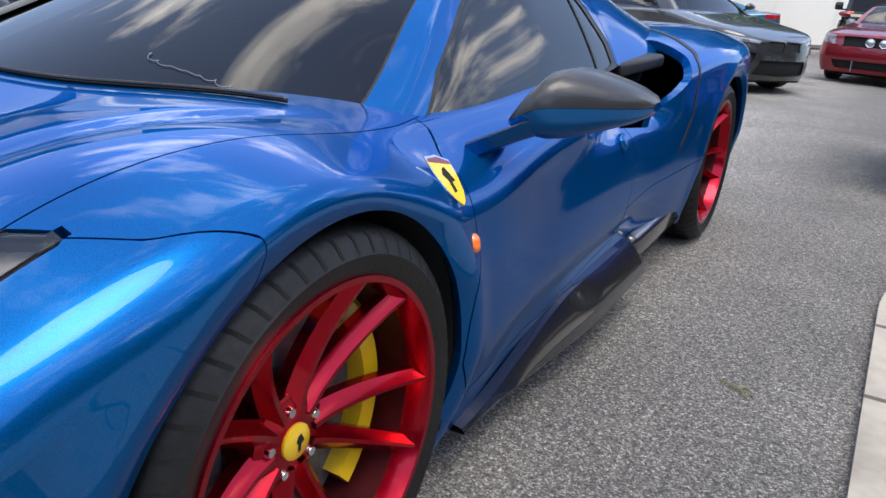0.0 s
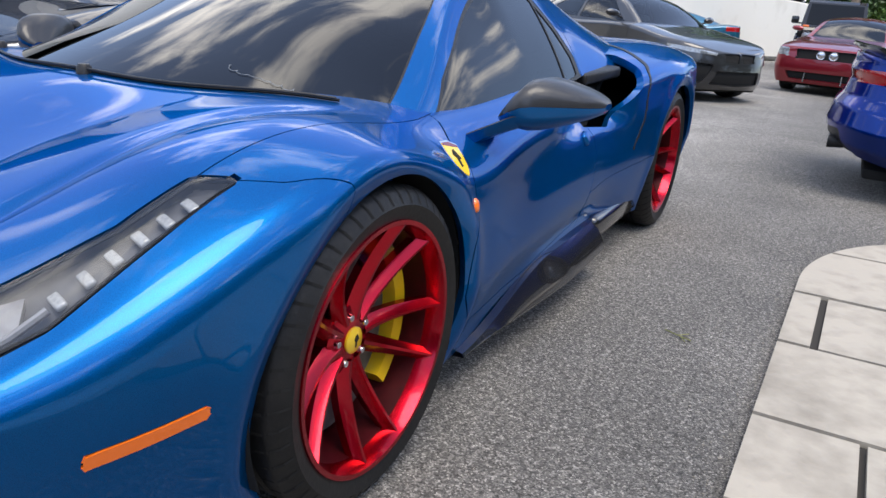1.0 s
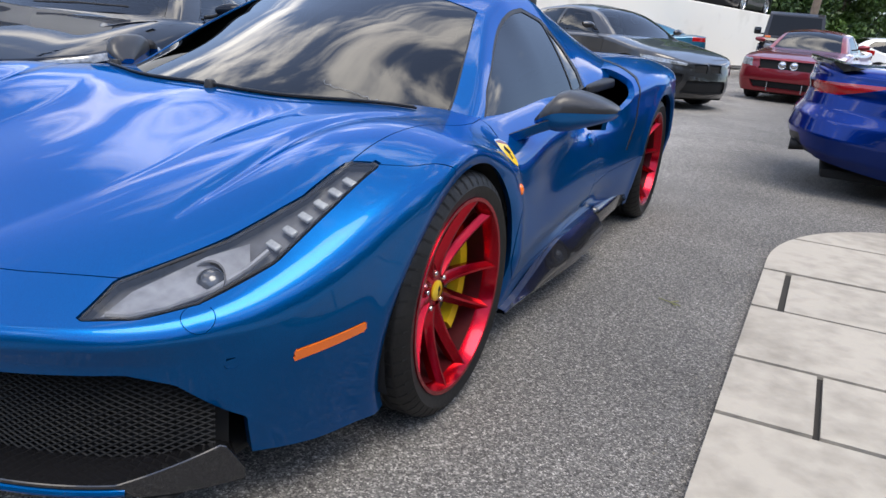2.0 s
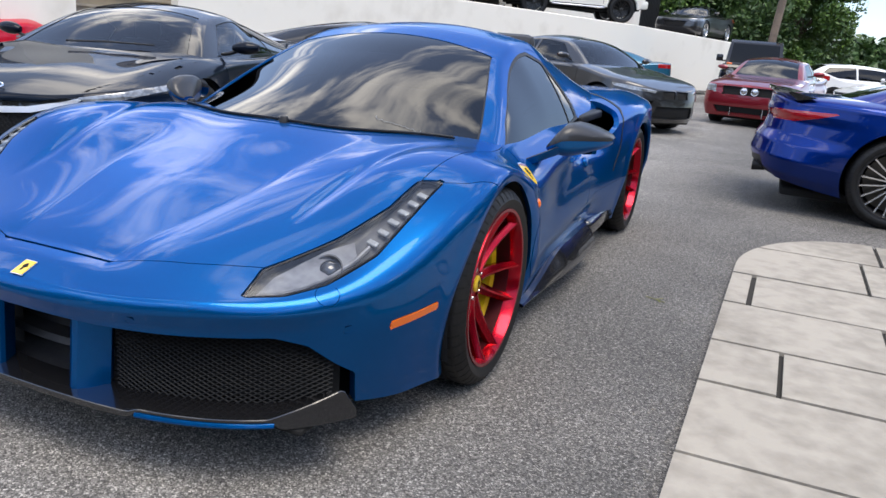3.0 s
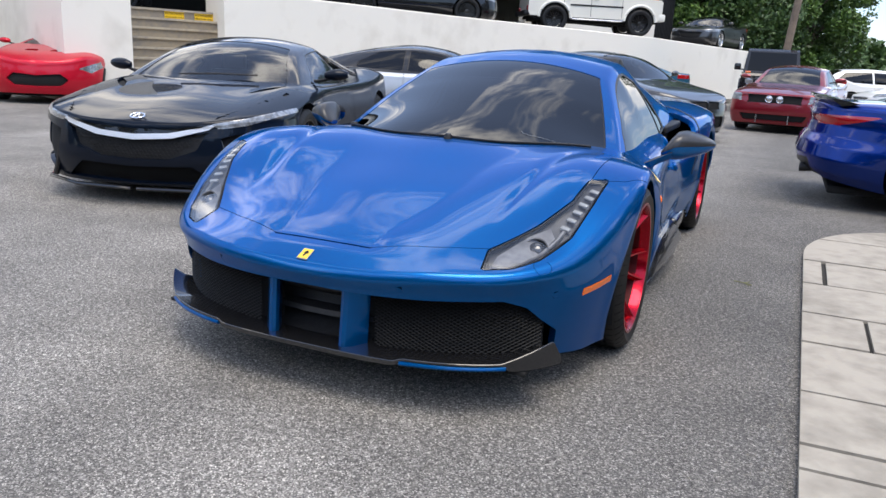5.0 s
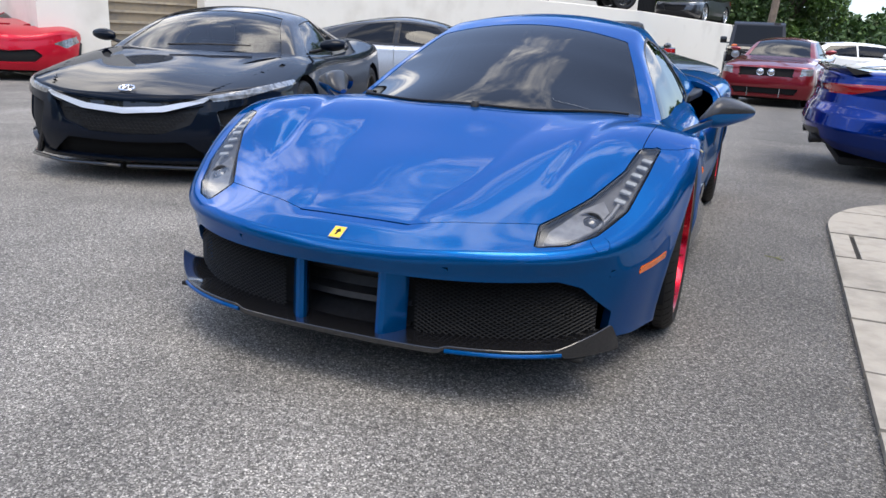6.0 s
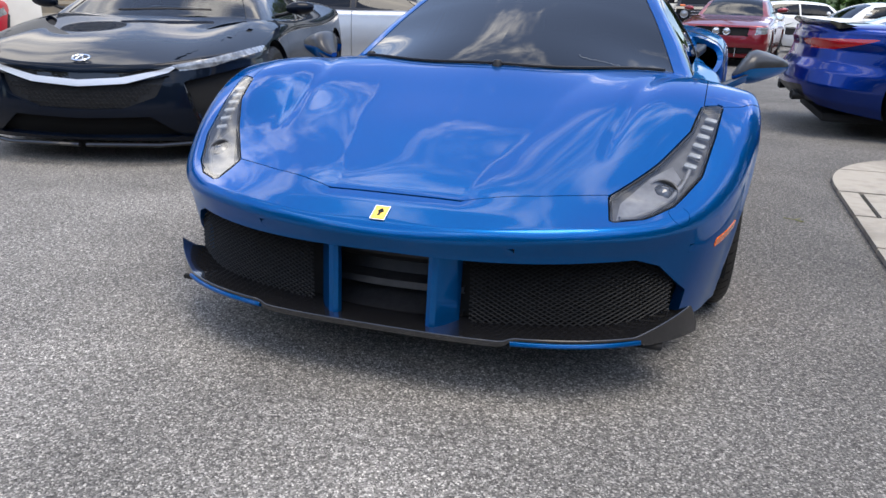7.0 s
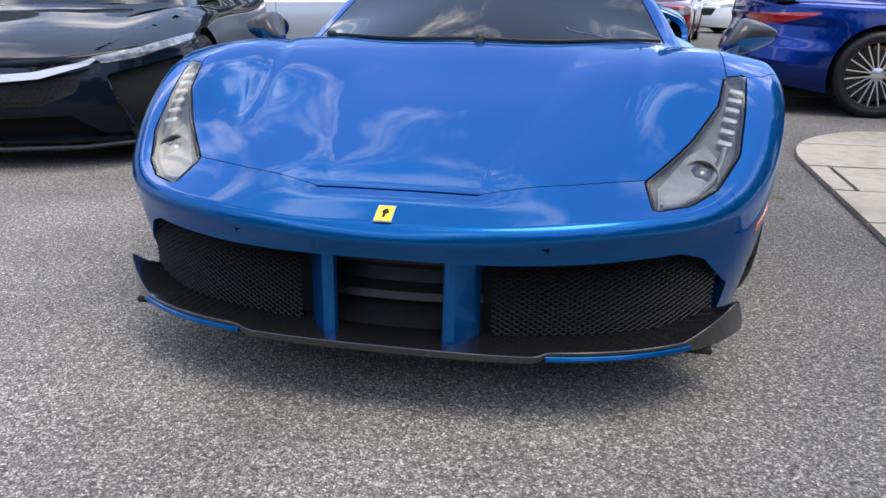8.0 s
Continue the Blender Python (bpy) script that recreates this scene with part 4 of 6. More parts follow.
def square_wagon(name, label, m, col):
    """A tall square off-roader of flat panels: body, glasshouse, flares, doors, lamps, bumpers."""
    root = thing(name, label, "car", m)
    arch = lambda y0: [(y0 + 0.5 * math.cos(a), max(0.5, 0.44 + 0.5 * math.sin(a))) for a in np.linspace(0.12, math.pi - 0.12, 15)]
    side = [(-0.74, 0.62), (-0.62, 0.5)] + arch(0)[::-1] + arch(2.85)[::-1] + [(3.66, 0.5), (3.72, 0.62), (3.72, 1.24), (0.55, 1.22), (-0.68, 1.17), (-0.74, 1.1)]
    part("body", prism(side, 1.72, lambda a, b, c: (c - 0.86, a, b)), col, root, smooth=0)
    part("inner_shell", box(-0.8, 0.8, -0.6, 3.6, 0.42, 1.0), M_DARK, root, smooth=0)
    lean = lambda a, b, c: ((c - 1) * (0.82 - 0.12 * (b - 1.2)), a, b)
    part("cabin", prism([(0.52, 1.2), (0.84, 1.86), (0.98, 1.93), (2.2, 1.96), (3.56, 1.93), (3.66, 1.84), (3.70, 1.2)], 2, lean), col, root, smooth=0)
    for s in (1, -1):
        for win in ([(0.80, 1.27), (1.0, 1.80), (1.62, 1.82), (1.62, 1.27)], [(1.70, 1.27), (1.70, 1.82), (2.52, 1.82), (2.52, 1.27)], [(2.60, 1.27), (2.60, 1.82), (3.46, 1.80), (3.54, 1.27)]):
            part("side_window", prism(win, 0.006, lambda a, b, c: (s * (0.822 + c - 0.12 * (b - 1.2)), a, b)), M_PANE, root, smooth=0)
        for y in (0.62, 1.66, 2.56):
            part("door_gap", box(s * 0.861 - 0.002, s * 0.861 + 0.002, y - 0.006, y + 0.006, 0.55, 1.2), M_DARK, root, smooth=0)
        for y0 in (0, 2.85):
            part("fender_flare", tube([(s * 0.875, y0 + 0.53 * math.cos(a), 0.44 + 0.53 * math.sin(a)) for a in np.linspace(0.05, math.pi - 0.05, 17)], 0.045, 8), col, root)
            wheel(root, Matrix.Translation((s * 0.78, y0, 0.42)) @ (Matrix.Identity(4) if s > 0 else Matrix.Rotation(math.pi, 4, "Z")), 0.42, 0.27, 0.29, M_DARKALLOY, "multi", disc_mat=M_STEEL, n=40)
        part("side_strip", box(s * 0.868 - 0.008, s * 0.868 + 0.008, 0.58, 2.35, 0.86, 0.91, 0.006), M_TRIM, root, smooth=0)
        part("running_board", tube([(s * 0.84, 0.55, 0.46), (s * 0.9, 0.7, 0.44), (s * 0.9, 2.2, 0.44), (s * 0.84, 2.32, 0.46)], 0.035, 8), M_ALLOY, root)
        for y in (1.52, 2.42):
            part("door_handle", box(s * 0.875 - 0.015, s * 0.875 + 0.015, y - 0.08, y + 0.06, 1.06, 1.10, 0.01), col, root)
        part("door_mirror", merge(box(s * 1.0 - 0.1, s * 1.0 + 0.1, 0.72, 0.84, 1.26, 1.46, 0.04), box(s * 0.86 - 0.06, s * 0.86 + 0.06, 0.76, 0.80, 1.26, 1.3)), col, root)
        part("headlight", moved(lathe([(0.0, 0.03), (0.06, 0.025), (0.1, 0.01), (0.115, 0.015), (0.12, -0.03)], 24), Matrix.Translation((s * 0.62, -0.75, 0.96)) @ Matrix.Rotation(radians(-90), 4, "Z")), M_LENSBODY, root)
        part("indicator", box(s * 0.68 - 0.08, s * 0.68 + 0.08, -0.62, -0.36, 1.17, 1.23, 0.02), M_ORANGE, root)
        part("tail_light", box(s * 0.7 - 0.08, s * 0.7 + 0.08, 3.72, 3.75, 0.66, 0.80, 0.01), M_REDLENS, root)
    part("windscreen", prism([(-0.70, 1.27), (0.70, 1.27), (0.66, 1.82), (-0.66, 1.82)], 0.006, lambda a, b, c: (a, 0.55 + (b - 1.27) * 0.485 - c - 0.004, b)), M_PANE, root, smooth=0)
    part("rear_window", prism([(-0.62, 1.3), (0.62, 1.3), (0.58, 1.8), (-0.58, 1.8)], 0.006, lambda a, b, c: (a, 3.697 - (b - 1.2) * 0.06 + c + 0.004, b)), M_PANE, root, smooth=0)
    grille = part("grille", box(-0.45, 0.45, -0.765, -0.74, 0.82, 1.09, 0.01), M_TRIM, root, smooth=0)
    for k in range(3):
        part("grille_slat", box(-0.44, 0.44, -0.78, -0.765, 0.86 + 0.08 * k, 0.885 + 0.08 * k, 0.004), M_ALLOY, grille, smooth=0)
    part("front_bumper", box(-0.88, 0.88, -0.86, -0.62, 0.5, 0.74, 0.05), col, root)
    part("rear_bumper", box(-0.86, 0.86, 3.68, 3.86, 0.5, 0.66, 0.04), M_TRIM, root)
    part("underbody", box(-0.7, 0.7, -0.5, 3.5, 0.36, 0.46), M_DARK, root, smooth=0)
    return root


def low_car(name, label, m, col, roof_col=None, roof=1.3, belt=0.9, style="multi", alloy=None, tail=None, glass_mat=None, feats=()):
    sp = car_spec(0.94, -0.9, 3.7, 2.7, 0.34, 0.66, belt - 0.02, belt, belt + 0.1, belt + 0.06, roof, 0.35, 1.1, 2.1, 3.2, rail=0.54, paint=col, roof_paint=roof_col or col, rim=0.25, alloy=alloy or M_DARKALLOY, style=style, glass=glass_mat or G_CAR, features=[
        ("headlight", "front", [(0.50, belt - 0.22), (0.88, belt - 0.16), (0.90, belt - 0.25), (0.60, belt - 0.30)], 0.008, M_LENSBODY, 0.0, -0.2),
        ("grille", "front", [(0.0, belt - 0.32), (0.42, belt - 0.32), (0.34, belt - 0.48), (0.0, belt - 0.5)], 0.02, M_DARK, 0.03, -0.3),
        ("tail_light", "rear", [(0.50, belt + 0.02), (0.93, belt + 0.02), (0.93, belt - 0.09), (0.56, belt - 0.09)], 0.008, M_REDLENS, 0.0, 3.1), *feats])
    return plain_car(name, label, m, sp)


def hatch(name, label, m, col, roof=1.5, belt=1.02, glass_mat=None):
    sp = car_spec(0.93, -0.9, 3.55, 2.7, 0.36, 0.85, belt - 0.02, belt, belt + 0.16, belt + 0.02, roof, 0.35, 1.0, 2.9, 3.42, rail=0.58, paint=col, rim=0.26, alloy=M_DARKALLOY, style="multi", sill=0.2, glass=glass_mat or G_CAR, features=[
        ("headlight", "front", [(0.50, belt - 0.2), (0.86, belt - 0.14), (0.88, belt - 0.23), (0.56, belt - 0.27)], 0.008, M_LENSBODY, 0.0, -0.2),
        ("tail_light", "rear", [(0.42, belt + 0.06), (0.92, belt + 0.06), (0.92, belt - 0.08), (0.6, belt - 0.04)], 0.008, M_REDLENS, 0.0, 2.9)])
    return plain_car(name, label, m, sp)


# ---- the setting ----
def structure(name, geo, mat, label, smooth=0, category=""):
    ob = part(name, geo, mat, smooth=smooth)
    return tagged(ob, label, category or name.split("_")[0], kind="structure")


ground = structure("ground", ([(x, y, ground_z(y)) for y in (-220, FALL_FROM, FALL_TO, 420) for x in (-260, 260)], [[2 * k, 2 * k + 1, 2 * k + 3, 2 * k + 2] for k in range(3)]), M_ASPHALT, "grey worn asphalt of the car park with pale aggregate", category="ground")

# retaining wall: far end at WALL_END, running towards the near left
WALL_END, WALL_DIR, WALL_OUT = Vector((-1.26, 28.7)), Vector((-0.3746, -0.9272)), Vector((0.9272, -0.3746))


def on_wall(s, out=0.0):
    """A plan point s metres along the wall from its far end, out metres in front of it."""
    p = WALL_END + WALL_DIR * s + WALL_OUT * out
    return p.x, p.y


def wall_block(s0, s1, z0, z1a, z1b, o0, o1):
    pts = [on_wall(s0, o0), on_wall(s1, o0), on_wall(s1, o1), on_wall(s0, o1)]
    V = [(*p, z0) for p in pts] + [(*p, z) for p, z in zip(pts, (z1a, z1b, z1b, z1a))]
    return V, [[3, 2, 1, 0], [4, 5, 6, 7], [0, 1, 5, 4], [1, 2, 6, 5], [2, 3, 7, 6], [3, 0, 4, 7]]


LOT = curve([(-12, 1.8), (0, 1.82), (5.5, 2.0), (9, 2.02), (15, 1.9), (21, 1.8), (50, 1.8)])
TOPS = curve([(0, 1.84), (5.5, 2.02), (14.8, 2.09), (20.2, 2.17)])
ks = [-1.25, 2.7, 5.5, 10, 14.8, 17.6, 21.08]
structure("wall_retaining", ([(*on_wall(a, o), z) for a in ks for o, z in ((0, 0), (0, float(TOPS(a)) - 0.02), (-0.02, float(TOPS(a))), (-0.3, float(TOPS(a))), (-0.3, 0))], [[5 * k + j, 5 * k + (j + 1) % 5, 5 * k + 5 + (j + 1) % 5, 5 * k + 5 + j] for k in range(len(ks) - 1) for j in range(5)] + [[4, 3, 2, 1, 0], [5 * (len(ks) - 1) + j for j in range(5)]]), M_STUCCO, "white stuccoed retaining wall below the upper car park", category="wall")
structure("wall_stair_pier", wall_block(22.92, 24.1, 0, 4.2, 4.2, -5.8, 0.02), M_STUCCO, "white stuccoed pier beside the concrete stairs", category="wall")
structure("wall_stair_right", wall_block(19.9, 20.2, 0, 2.15, 2.17, -2.6, -0.3), M_STUCCO, "white stuccoed cheek wall of the stairs", category="wall")
structure("wall_left", wall_block(24.1, 50, 0, 4.2, 4.2, -5.8, -5.5), M_STUCCO, "tall white stuccoed wall behind the red sports car", category="wall")
lk = [0, 2.5, 5, 8, 11, 14, 17, 19.9]
structure("floor_upper_lot", merge(*[wall_block(a, b, 1.2, float(LOT(a)), float(LOT(b)), -40, -0.3) for a, b in zip(lk, lk[1:])], wall_block(19.9, 23.3, 1.2, 1.8, 1.8, -40, -2.6), wall_block(23.3, 50, 1.2, 1.8, 1.8, -40, -5.8), wall_block(-12, 0, 1.2, 1.8, 1.82, -40, -3.5)), M_GRAVEL, "asphalt of the raised upper car park", category="ground")

stairs = thing("stairs", "worn concrete stairs up to the upper car park", "stairs", kind="structure")
for k in range(9):
    step = part("step", wall_block(20.2, 22.92, 0, 0.2 * (k + 1) - 0.045, 0.2 * (k + 1) - 0.045, -2.6, -0.28 * k - 0.035), M_STEP, stairs, smooth=0)
    # a slightly proud slab, its paler colour standing for light from above
    part("tread", wall_block(20.205, 22.915, 0.2 * (k + 1) - 0.045, 0.2 * (k + 1), 0.2 * (k + 1), -2.6, -0.28 * k), M_TREAD_LIT, step, smooth=0)


def wall_sign(s, z, out):
    x, y = on_wall(s, out)
    m = pose(x, y, z, 90, 0, math.degrees(math.atan2(-WALL_DIR.y, -WALL_DIR.x)))
    board = tagged(part("warning_sign", prism([(-0.22, -0.08), (0.22, -0.08), (0.22, 0.08), (-0.22, 0.08)], 0.006, lambda a, b, c: (a, b, c)), M_YELLOW, smooth=0), "small yellow warning sign on the top step", "sign", "signs on the stairs")
    board.matrix_basis = m
    letters("AUTHORIZED", 0.066, M_DARK, pose(0, 0.035, 0.0085), board)
    letters("PERSONNEL ONLY", 0.05, M_DARK, pose(0, -0.04, 0.0085), board)


wall_sign(21.1, 1.675, -2.275 + 0.008)
wall_sign(20.42, 1.675, -2.275 + 0.008)

# the building behind the upper car park
building = thing("white_building", "white rendered building with dark open garage bays", "building", kind="structure")
for a, b, o0, z0, z1 in ((-1.0, 0.1, -4.2, 1.5, 5.2), (6.5, 7.4, -4.2, 1.5, 4.5), (13.5, 14.3, -4.2, 1.5, 4.5), (0.1, 19.0, -4.2, 4.5, 5.2)):
    part("wall", wall_block(a, b, z0, z1, z1, o0 - 0.3, o0), M_STUCCO, building, smooth=0)
part("wall", wall_block(0.1, 6.5, 1.5, 2.5, 2.5, -4.5, -4.2), M_STUCCO, building, smooth=0)
part("window", wall_block(0.1, 6.5, 2.5, 4.5, 4.5, -4.4, -4.35), G_CAR, building, smooth=0)
# the bays' inner shade is put into this wall's near-black colour
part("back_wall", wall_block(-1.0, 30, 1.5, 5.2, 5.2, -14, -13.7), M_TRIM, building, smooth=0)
part("side_wall", wall_block(-1.0, -0.7, 1.5, 5.2, 5.2, -13.7, -4.5), M_STUCCO, building, smooth=0)
part("side_wall", wall_block(29.7, 30, 1.5, 5.2, 5.2, -13.7, -5.9), M_STUCCO, building, smooth=0)
part("roof", wall_block(-1.2, 30.2, 5.2, 5.45, 5.45, -14.2, -4.0), M_TRIM, building, smooth=0)
fence = thing("black_fence", "black metal slat fence beside the building", "fence", kind="structure")
for k in range(16):
    part("slat", wall_block(-2.9 + 0.12 * k, -2.81 + 0.12 * k, 1.7, 4.4, 4.4, -4.55, -4.5), M_TRIM, fence, smooth=0)
part("rail", wall_block(-3.0, -1.0, 4.0, 4.08, 4.08, -4.5, -4.47), M_TRIM, fence, smooth=0)
part("rail", wall_block(-3.0, -1.0, 2.0, 2.08, 2.08, -4.5, -4.47), M_TRIM, fence, smooth=0)

pole = tagged(part("utility_pole", tube([(0.49, 28, 0), (0.77, 28, 4), (1.05, 28, 8), (1.19, 28, 10)], 0.14, 14, 0.11), M_POLE), "weathered wooden utility pole in front of the trees", "pole")


# ---- trees ----
def clump_mesh(rng, centres, per, size, spread):
    """Many small leaf blades round the centres, as one mesh."""
    C = np.repeat(np.array(centres), per, axis=0)
    n = len(C)
    d = rng.normal(size=(n, 3))
    d /= np.linalg.norm(d, axis=1)[:, None]
    P = C[:, :3] + d * (C[:, 3:4] * rng.uniform(0.55, 1.08, (n, 1)) ** spread)
    a = rng.normal(size=(n, 3)) + d * 0.5
    a /= np.linalg.norm(a, axis=1)[:, None]
    b = np.cross(a, rng.normal(size=(n, 3)))
    b /= np.linalg.norm(b, axis=1)[:, None]
    s = size * rng.uniform(0.6, 1.4, (n, 1))
    V = np.stack([P - a * s, P + b * s * 0.45, P + a * s, P - b * s * 0.45], axis=1).reshape(-1, 3)
    return V.tolist(), [[4 * k, 4 * k + 1, 4 * k + 2, 4 * k + 3] for k in range(n)]


def tree(x, y, h, r, seed, z=0.0, per=240, size=0.16, mat=None, low=0.25, label="tall leafy green tree", name="tree"):
    rng = np.random.default_rng(seed)
    root = thing(name, label, "tree", placed(x, y, 0, z))
    limbs = [tube([(0, 0, 0), (0.05 * h * 0.2, 0, h * 0.3), (0.02 * h, 0.02 * h, h * 0.75)], 0.035 * h * 0.6, 9, 0.012 * h)]
    centres = []
    count = int(26 + 5 * r)
    for k in range(count):
        a, q = rng.uniform(0, 2 * math.pi), rng.uniform(low, 0.97)
        rr = r * math.sqrt(max(0.05, 1 - ((q - 0.5) / 0.56) ** 2)) * rng.uniform(0.45, 1.0)
        c = (rr * math.cos(a), rr * math.sin(a), h * q, r * rng.uniform(0.22, 0.42))
        centres.append(c)
        if k % 3 == 0:
            limbs.append(tube([(0.02 * h, 0.01 * h, h * q * 0.55), (c[0] * 0.5, c[1] * 0.5, h * q * 0.85), c[:3]], 0.012 * h * 0.7, 6, 0.02))
    part("trunk", merge(*limbs), M_BARK, root)
    cr = part("crown", clump_mesh(rng, centres, per, size, 0.6), mat or M_LEAF, root, smooth=0)
    cr["kind"] = "stuff"
    return root


for k, (x, y, h, r, z) in enumerate(((-9.5, 44, 13, 4.2, 1), (-5.2, 42, 12, 4.0, 1), (-2.4, 39.5, 10, 3.2, 0.8), (-0.6, 41, 12.5, 3.8, 0), (1.2, 40.5, 11, 2.3, 0), (-4.0, 36, 5.5, 2.6, 1.2), (-1.0, 36.2, 5.0, 2.4, 0.8), (1.0, 37.5, 6.0, 2.0, 0), (-11.5, 40, 11, 3.6, 1.2), (-7.5, 38, 8, 3.2, 1.4))):
    tree(x, y, h, r, 11 + k, z, per=640, size=0.115, mat=M_LEAF if k % 3 else M_LEAF_DARK, low=0.06)
for k, (x, y, h, r) in enumerate(((8.5, 95, 4.2, 4), (15, 100, 4.8, 5), (22, 96, 4.4, 4.5), (30, 104, 5, 5), (2, 99, 4.2, 4), (40, 100, 5, 5), (12, 97, 3.4, 3.5), (5.5, 98, 3.8, 3.5), (18.5, 97, 4, 3.5))):
    tree(x, y, h, r, 60 + k, per=160, size=0.4, mat=M_LEAF_DARK, low=0.08, label="distant rounded green tree")
for k, (x, y, h, r) in enumerate(((12.5, 14.5, 10, 3.2), (14.5, 18, 11, 3.4), (15.5, 10, 9, 3.0), (17, 5, 9, 3.2), (17, -3, 8, 3.0))):
    tree(x, y, h, r, 80 + k, per=160, size=0.2, mat=M_LEAF_DARK, low=0.22, label="dark green tree mirrored in the car windows")

for k in range(13):
    x = -26 + 4.6 * k
    tree(x, -19 - 3 * math.sin(k * 1.7), 6.5 + 1.4 * math.sin(k * 2.3), 2.8, 120 + k, per=110, size=0.26, mat=M_LEAF_DARK, low=0.08, label="leafy tree along the edge of the car park")
for k in range(5):
    tree(18.5 + 1.2 * math.sin(k * 2.1), -13 + 4.4 * k, 8 + math.sin(k * 1.3), 3.0, 150 + k, per=110, size=0.26, mat=M_LEAF_DARK, low=0.08, label="leafy tree along the edge of the car park")


# ---- stamped concrete pavement ----
PAVE_END = 3.32


def pavement_edge(y):
    """Its left edge: straight, then rounded off at the far end."""
    if y < 2.15:
        return 1.565
    q = min((y - 2.15) / (PAVE_END - 2.15), 1)
    return 1.565 + 0.8 * (1 - (max(0, 1 - q ** 2.0)) ** 0.55)


pavement = thing("pavement", "pale stamped concrete pavement with dark joints", "pavement", kind="structure")
part("bed", prism([(pavement_edge(y) + 0.01, y) for y in np.linspace(-5, PAVE_END - 0.01, 90)] + [(7.5, PAVE_END - 0.01), (7.5, -5)], 0.012, lambda a, b, c: (a, b, c + 0.0015)), M_JOINT, pavement, smooth=0)
JOINTS = [-5.0, -4.3, -3.55, -3.1, -2.4, -1.75, -1.25, -0.80, -0.63, -0.19, 0.385, 0.835, 1.41, 1.985, 2.69, PAVE_END]
SPLIT = {0: (2.1, 3.4, 4.8), 1: (1.95, 3.0, 4.2), 2: (2.5, 3.7), 3: (1.9, 3.2), 4: (2.3, 3.3), 5: (1.95, 2.9), 6: (2.2, 3.1), 7: (2.6,), 8: (2.05, 2.9), 9: (2.6, 3.3), 10: (1.835, 2.75, 3.6), 11: (2.245, 3.2), 12: (1.677, 2.75, 3.4), 13: (2.235, 3.1), 14: (2.35, 3.6)}
rng = np.random.default_rng(5)
for r, (ya, yb) in enumerate(zip(JOINTS, JOINTS[1:])):
    xs = [None, *SPLIT[r], 7.4]
    for a, b in zip(xs, xs[1:]):
        g = 0.0085 + 0.005 * rng.random()
        tilt = 0.035
        def corner_y(y, x):
            return y + tilt * (x - 1.57) * (0 if y >= PAVE_END else 1)
        n = 14
        poly = []
        if a is None:
            for q in np.linspace(0, 1, 22):
                y = ya + g + (yb - ya - 2 * g) * q
                poly.append((pavement_edge(min(y, PAVE_END - 0.005)), y))
        else:
            poly += [(a + g, corner_y(ya, a) + g), (a + g, min(corner_y(yb, a) - g, PAVE_END - 0.008))]
        poly += [(b - g, min(corner_y(yb, b) - g, PAVE_END - 0.008)), (b - g, corner_y(ya, b) + g)]
        if poly[-1][1] >= poly[-2][1] - 0.02:
            continue
        bm = bmesh.new()
        top = 0.028 + 0.003 * rng.random()
        vs = [bm.verts.new((px, py, top)) for px, py in poly]
        f = bm.faces.new(vs)
        bmesh.ops.recalc_face_normals(bm, faces=[f])
        if f.normal.z < 0:
            f.normal_flip()
        ex = bmesh.ops.inset_region(bm, faces=[f], thickness=0.009, depth=0.0)
        for v in bm.verts:
            if not any(ff == f for ff in v.link_faces):
                v.co.z -= 0.012
        outer = [e for e in bm.edges if e.is_boundary]
        dn = bmesh.ops.extrude_edge_only(bm, edges=outer)
        for v in dn["geom"]:
            if isinstance(v, bmesh.types.BMVert):
                v.co.z = 0.004
        part("paving_slab", bm, M_CONCRETE, pavement, smooth=60)
# a straight dark seam between two lifts of asphalt
V = []
for k in range(61):
    x = -0.6 + 0.1 * k
    y = 7.1 - 0.02 * math.sin(k * 0.7) - 0.012 * math.sin(k * 2.3)
    w = 0.006 + 0.003 * math.sin(k * 1.9)
    V += [(x, y - w, ground_z(y - w) + 0.004), (x, y + w, ground_z(y + w) + 0.004)]
structure("ground_seam", (V, [[2 * k, 2 * k + 2, 2 * k + 3, 2 * k + 1] for k in range(60)]), M_JOINT, "thin dark seam across the asphalt", category="ground")
# loose grit gathered along the pavement's edge
grit, rg = [], np.random.default_rng(21)
for k in range(420):
    y = rg.uniform(-2.2, 3.1)
    x = pavement_edge(y) - abs(rg.normal(0, 0.09)) - 0.008
    r = rg.uniform(0.0015, 0.005)
    V = [(x + r * rg.uniform(0.7, 1.3) * dx, y + r * rg.uniform(0.7, 1.3) * dy, max(0.0005, r * 0.5 + r * 0.8 * dz)) for dx, dy, dz in ((1, 0, 0), (0, 1, 0), (-1, 0, 0), (0, -1, 0), (0, 0, 1), (0, 0, -1))]
    grit.append((V, [[0, 1, 4], [1, 2, 4], [2, 3, 4], [3, 0, 4], [1, 0, 5], [2, 1, 5], [3, 2, 5], [0, 3, 5]]))
tagged(part("grit", merge(*grit), M_GRIT, smooth=0), "loose sandy grit along the pavement edge", "grit", kind="stuff")
# a dry twig on the asphalt
tagged(part("twig", merge(tube([(1.22, 1.30, 0.006), (1.27, 1.27, 0.01), (1.315, 1.262, 0.006)], 0.0022, 5), tube([(1.265, 1.272, 0.008), (1.30, 1.30, 0.012)], 0.0018, 5), tube([(1.28, 1.268, 0.008), (1.30, 1.235, 0.009)], 0.0018, 5)), M_GRASS), "small dry forked twig on the asphalt", "twig")


# ---- the blue sports car ----
def step01(v):
    v = np.clip(v, 0, 1)
    return v * v * (3 - 2 * v)


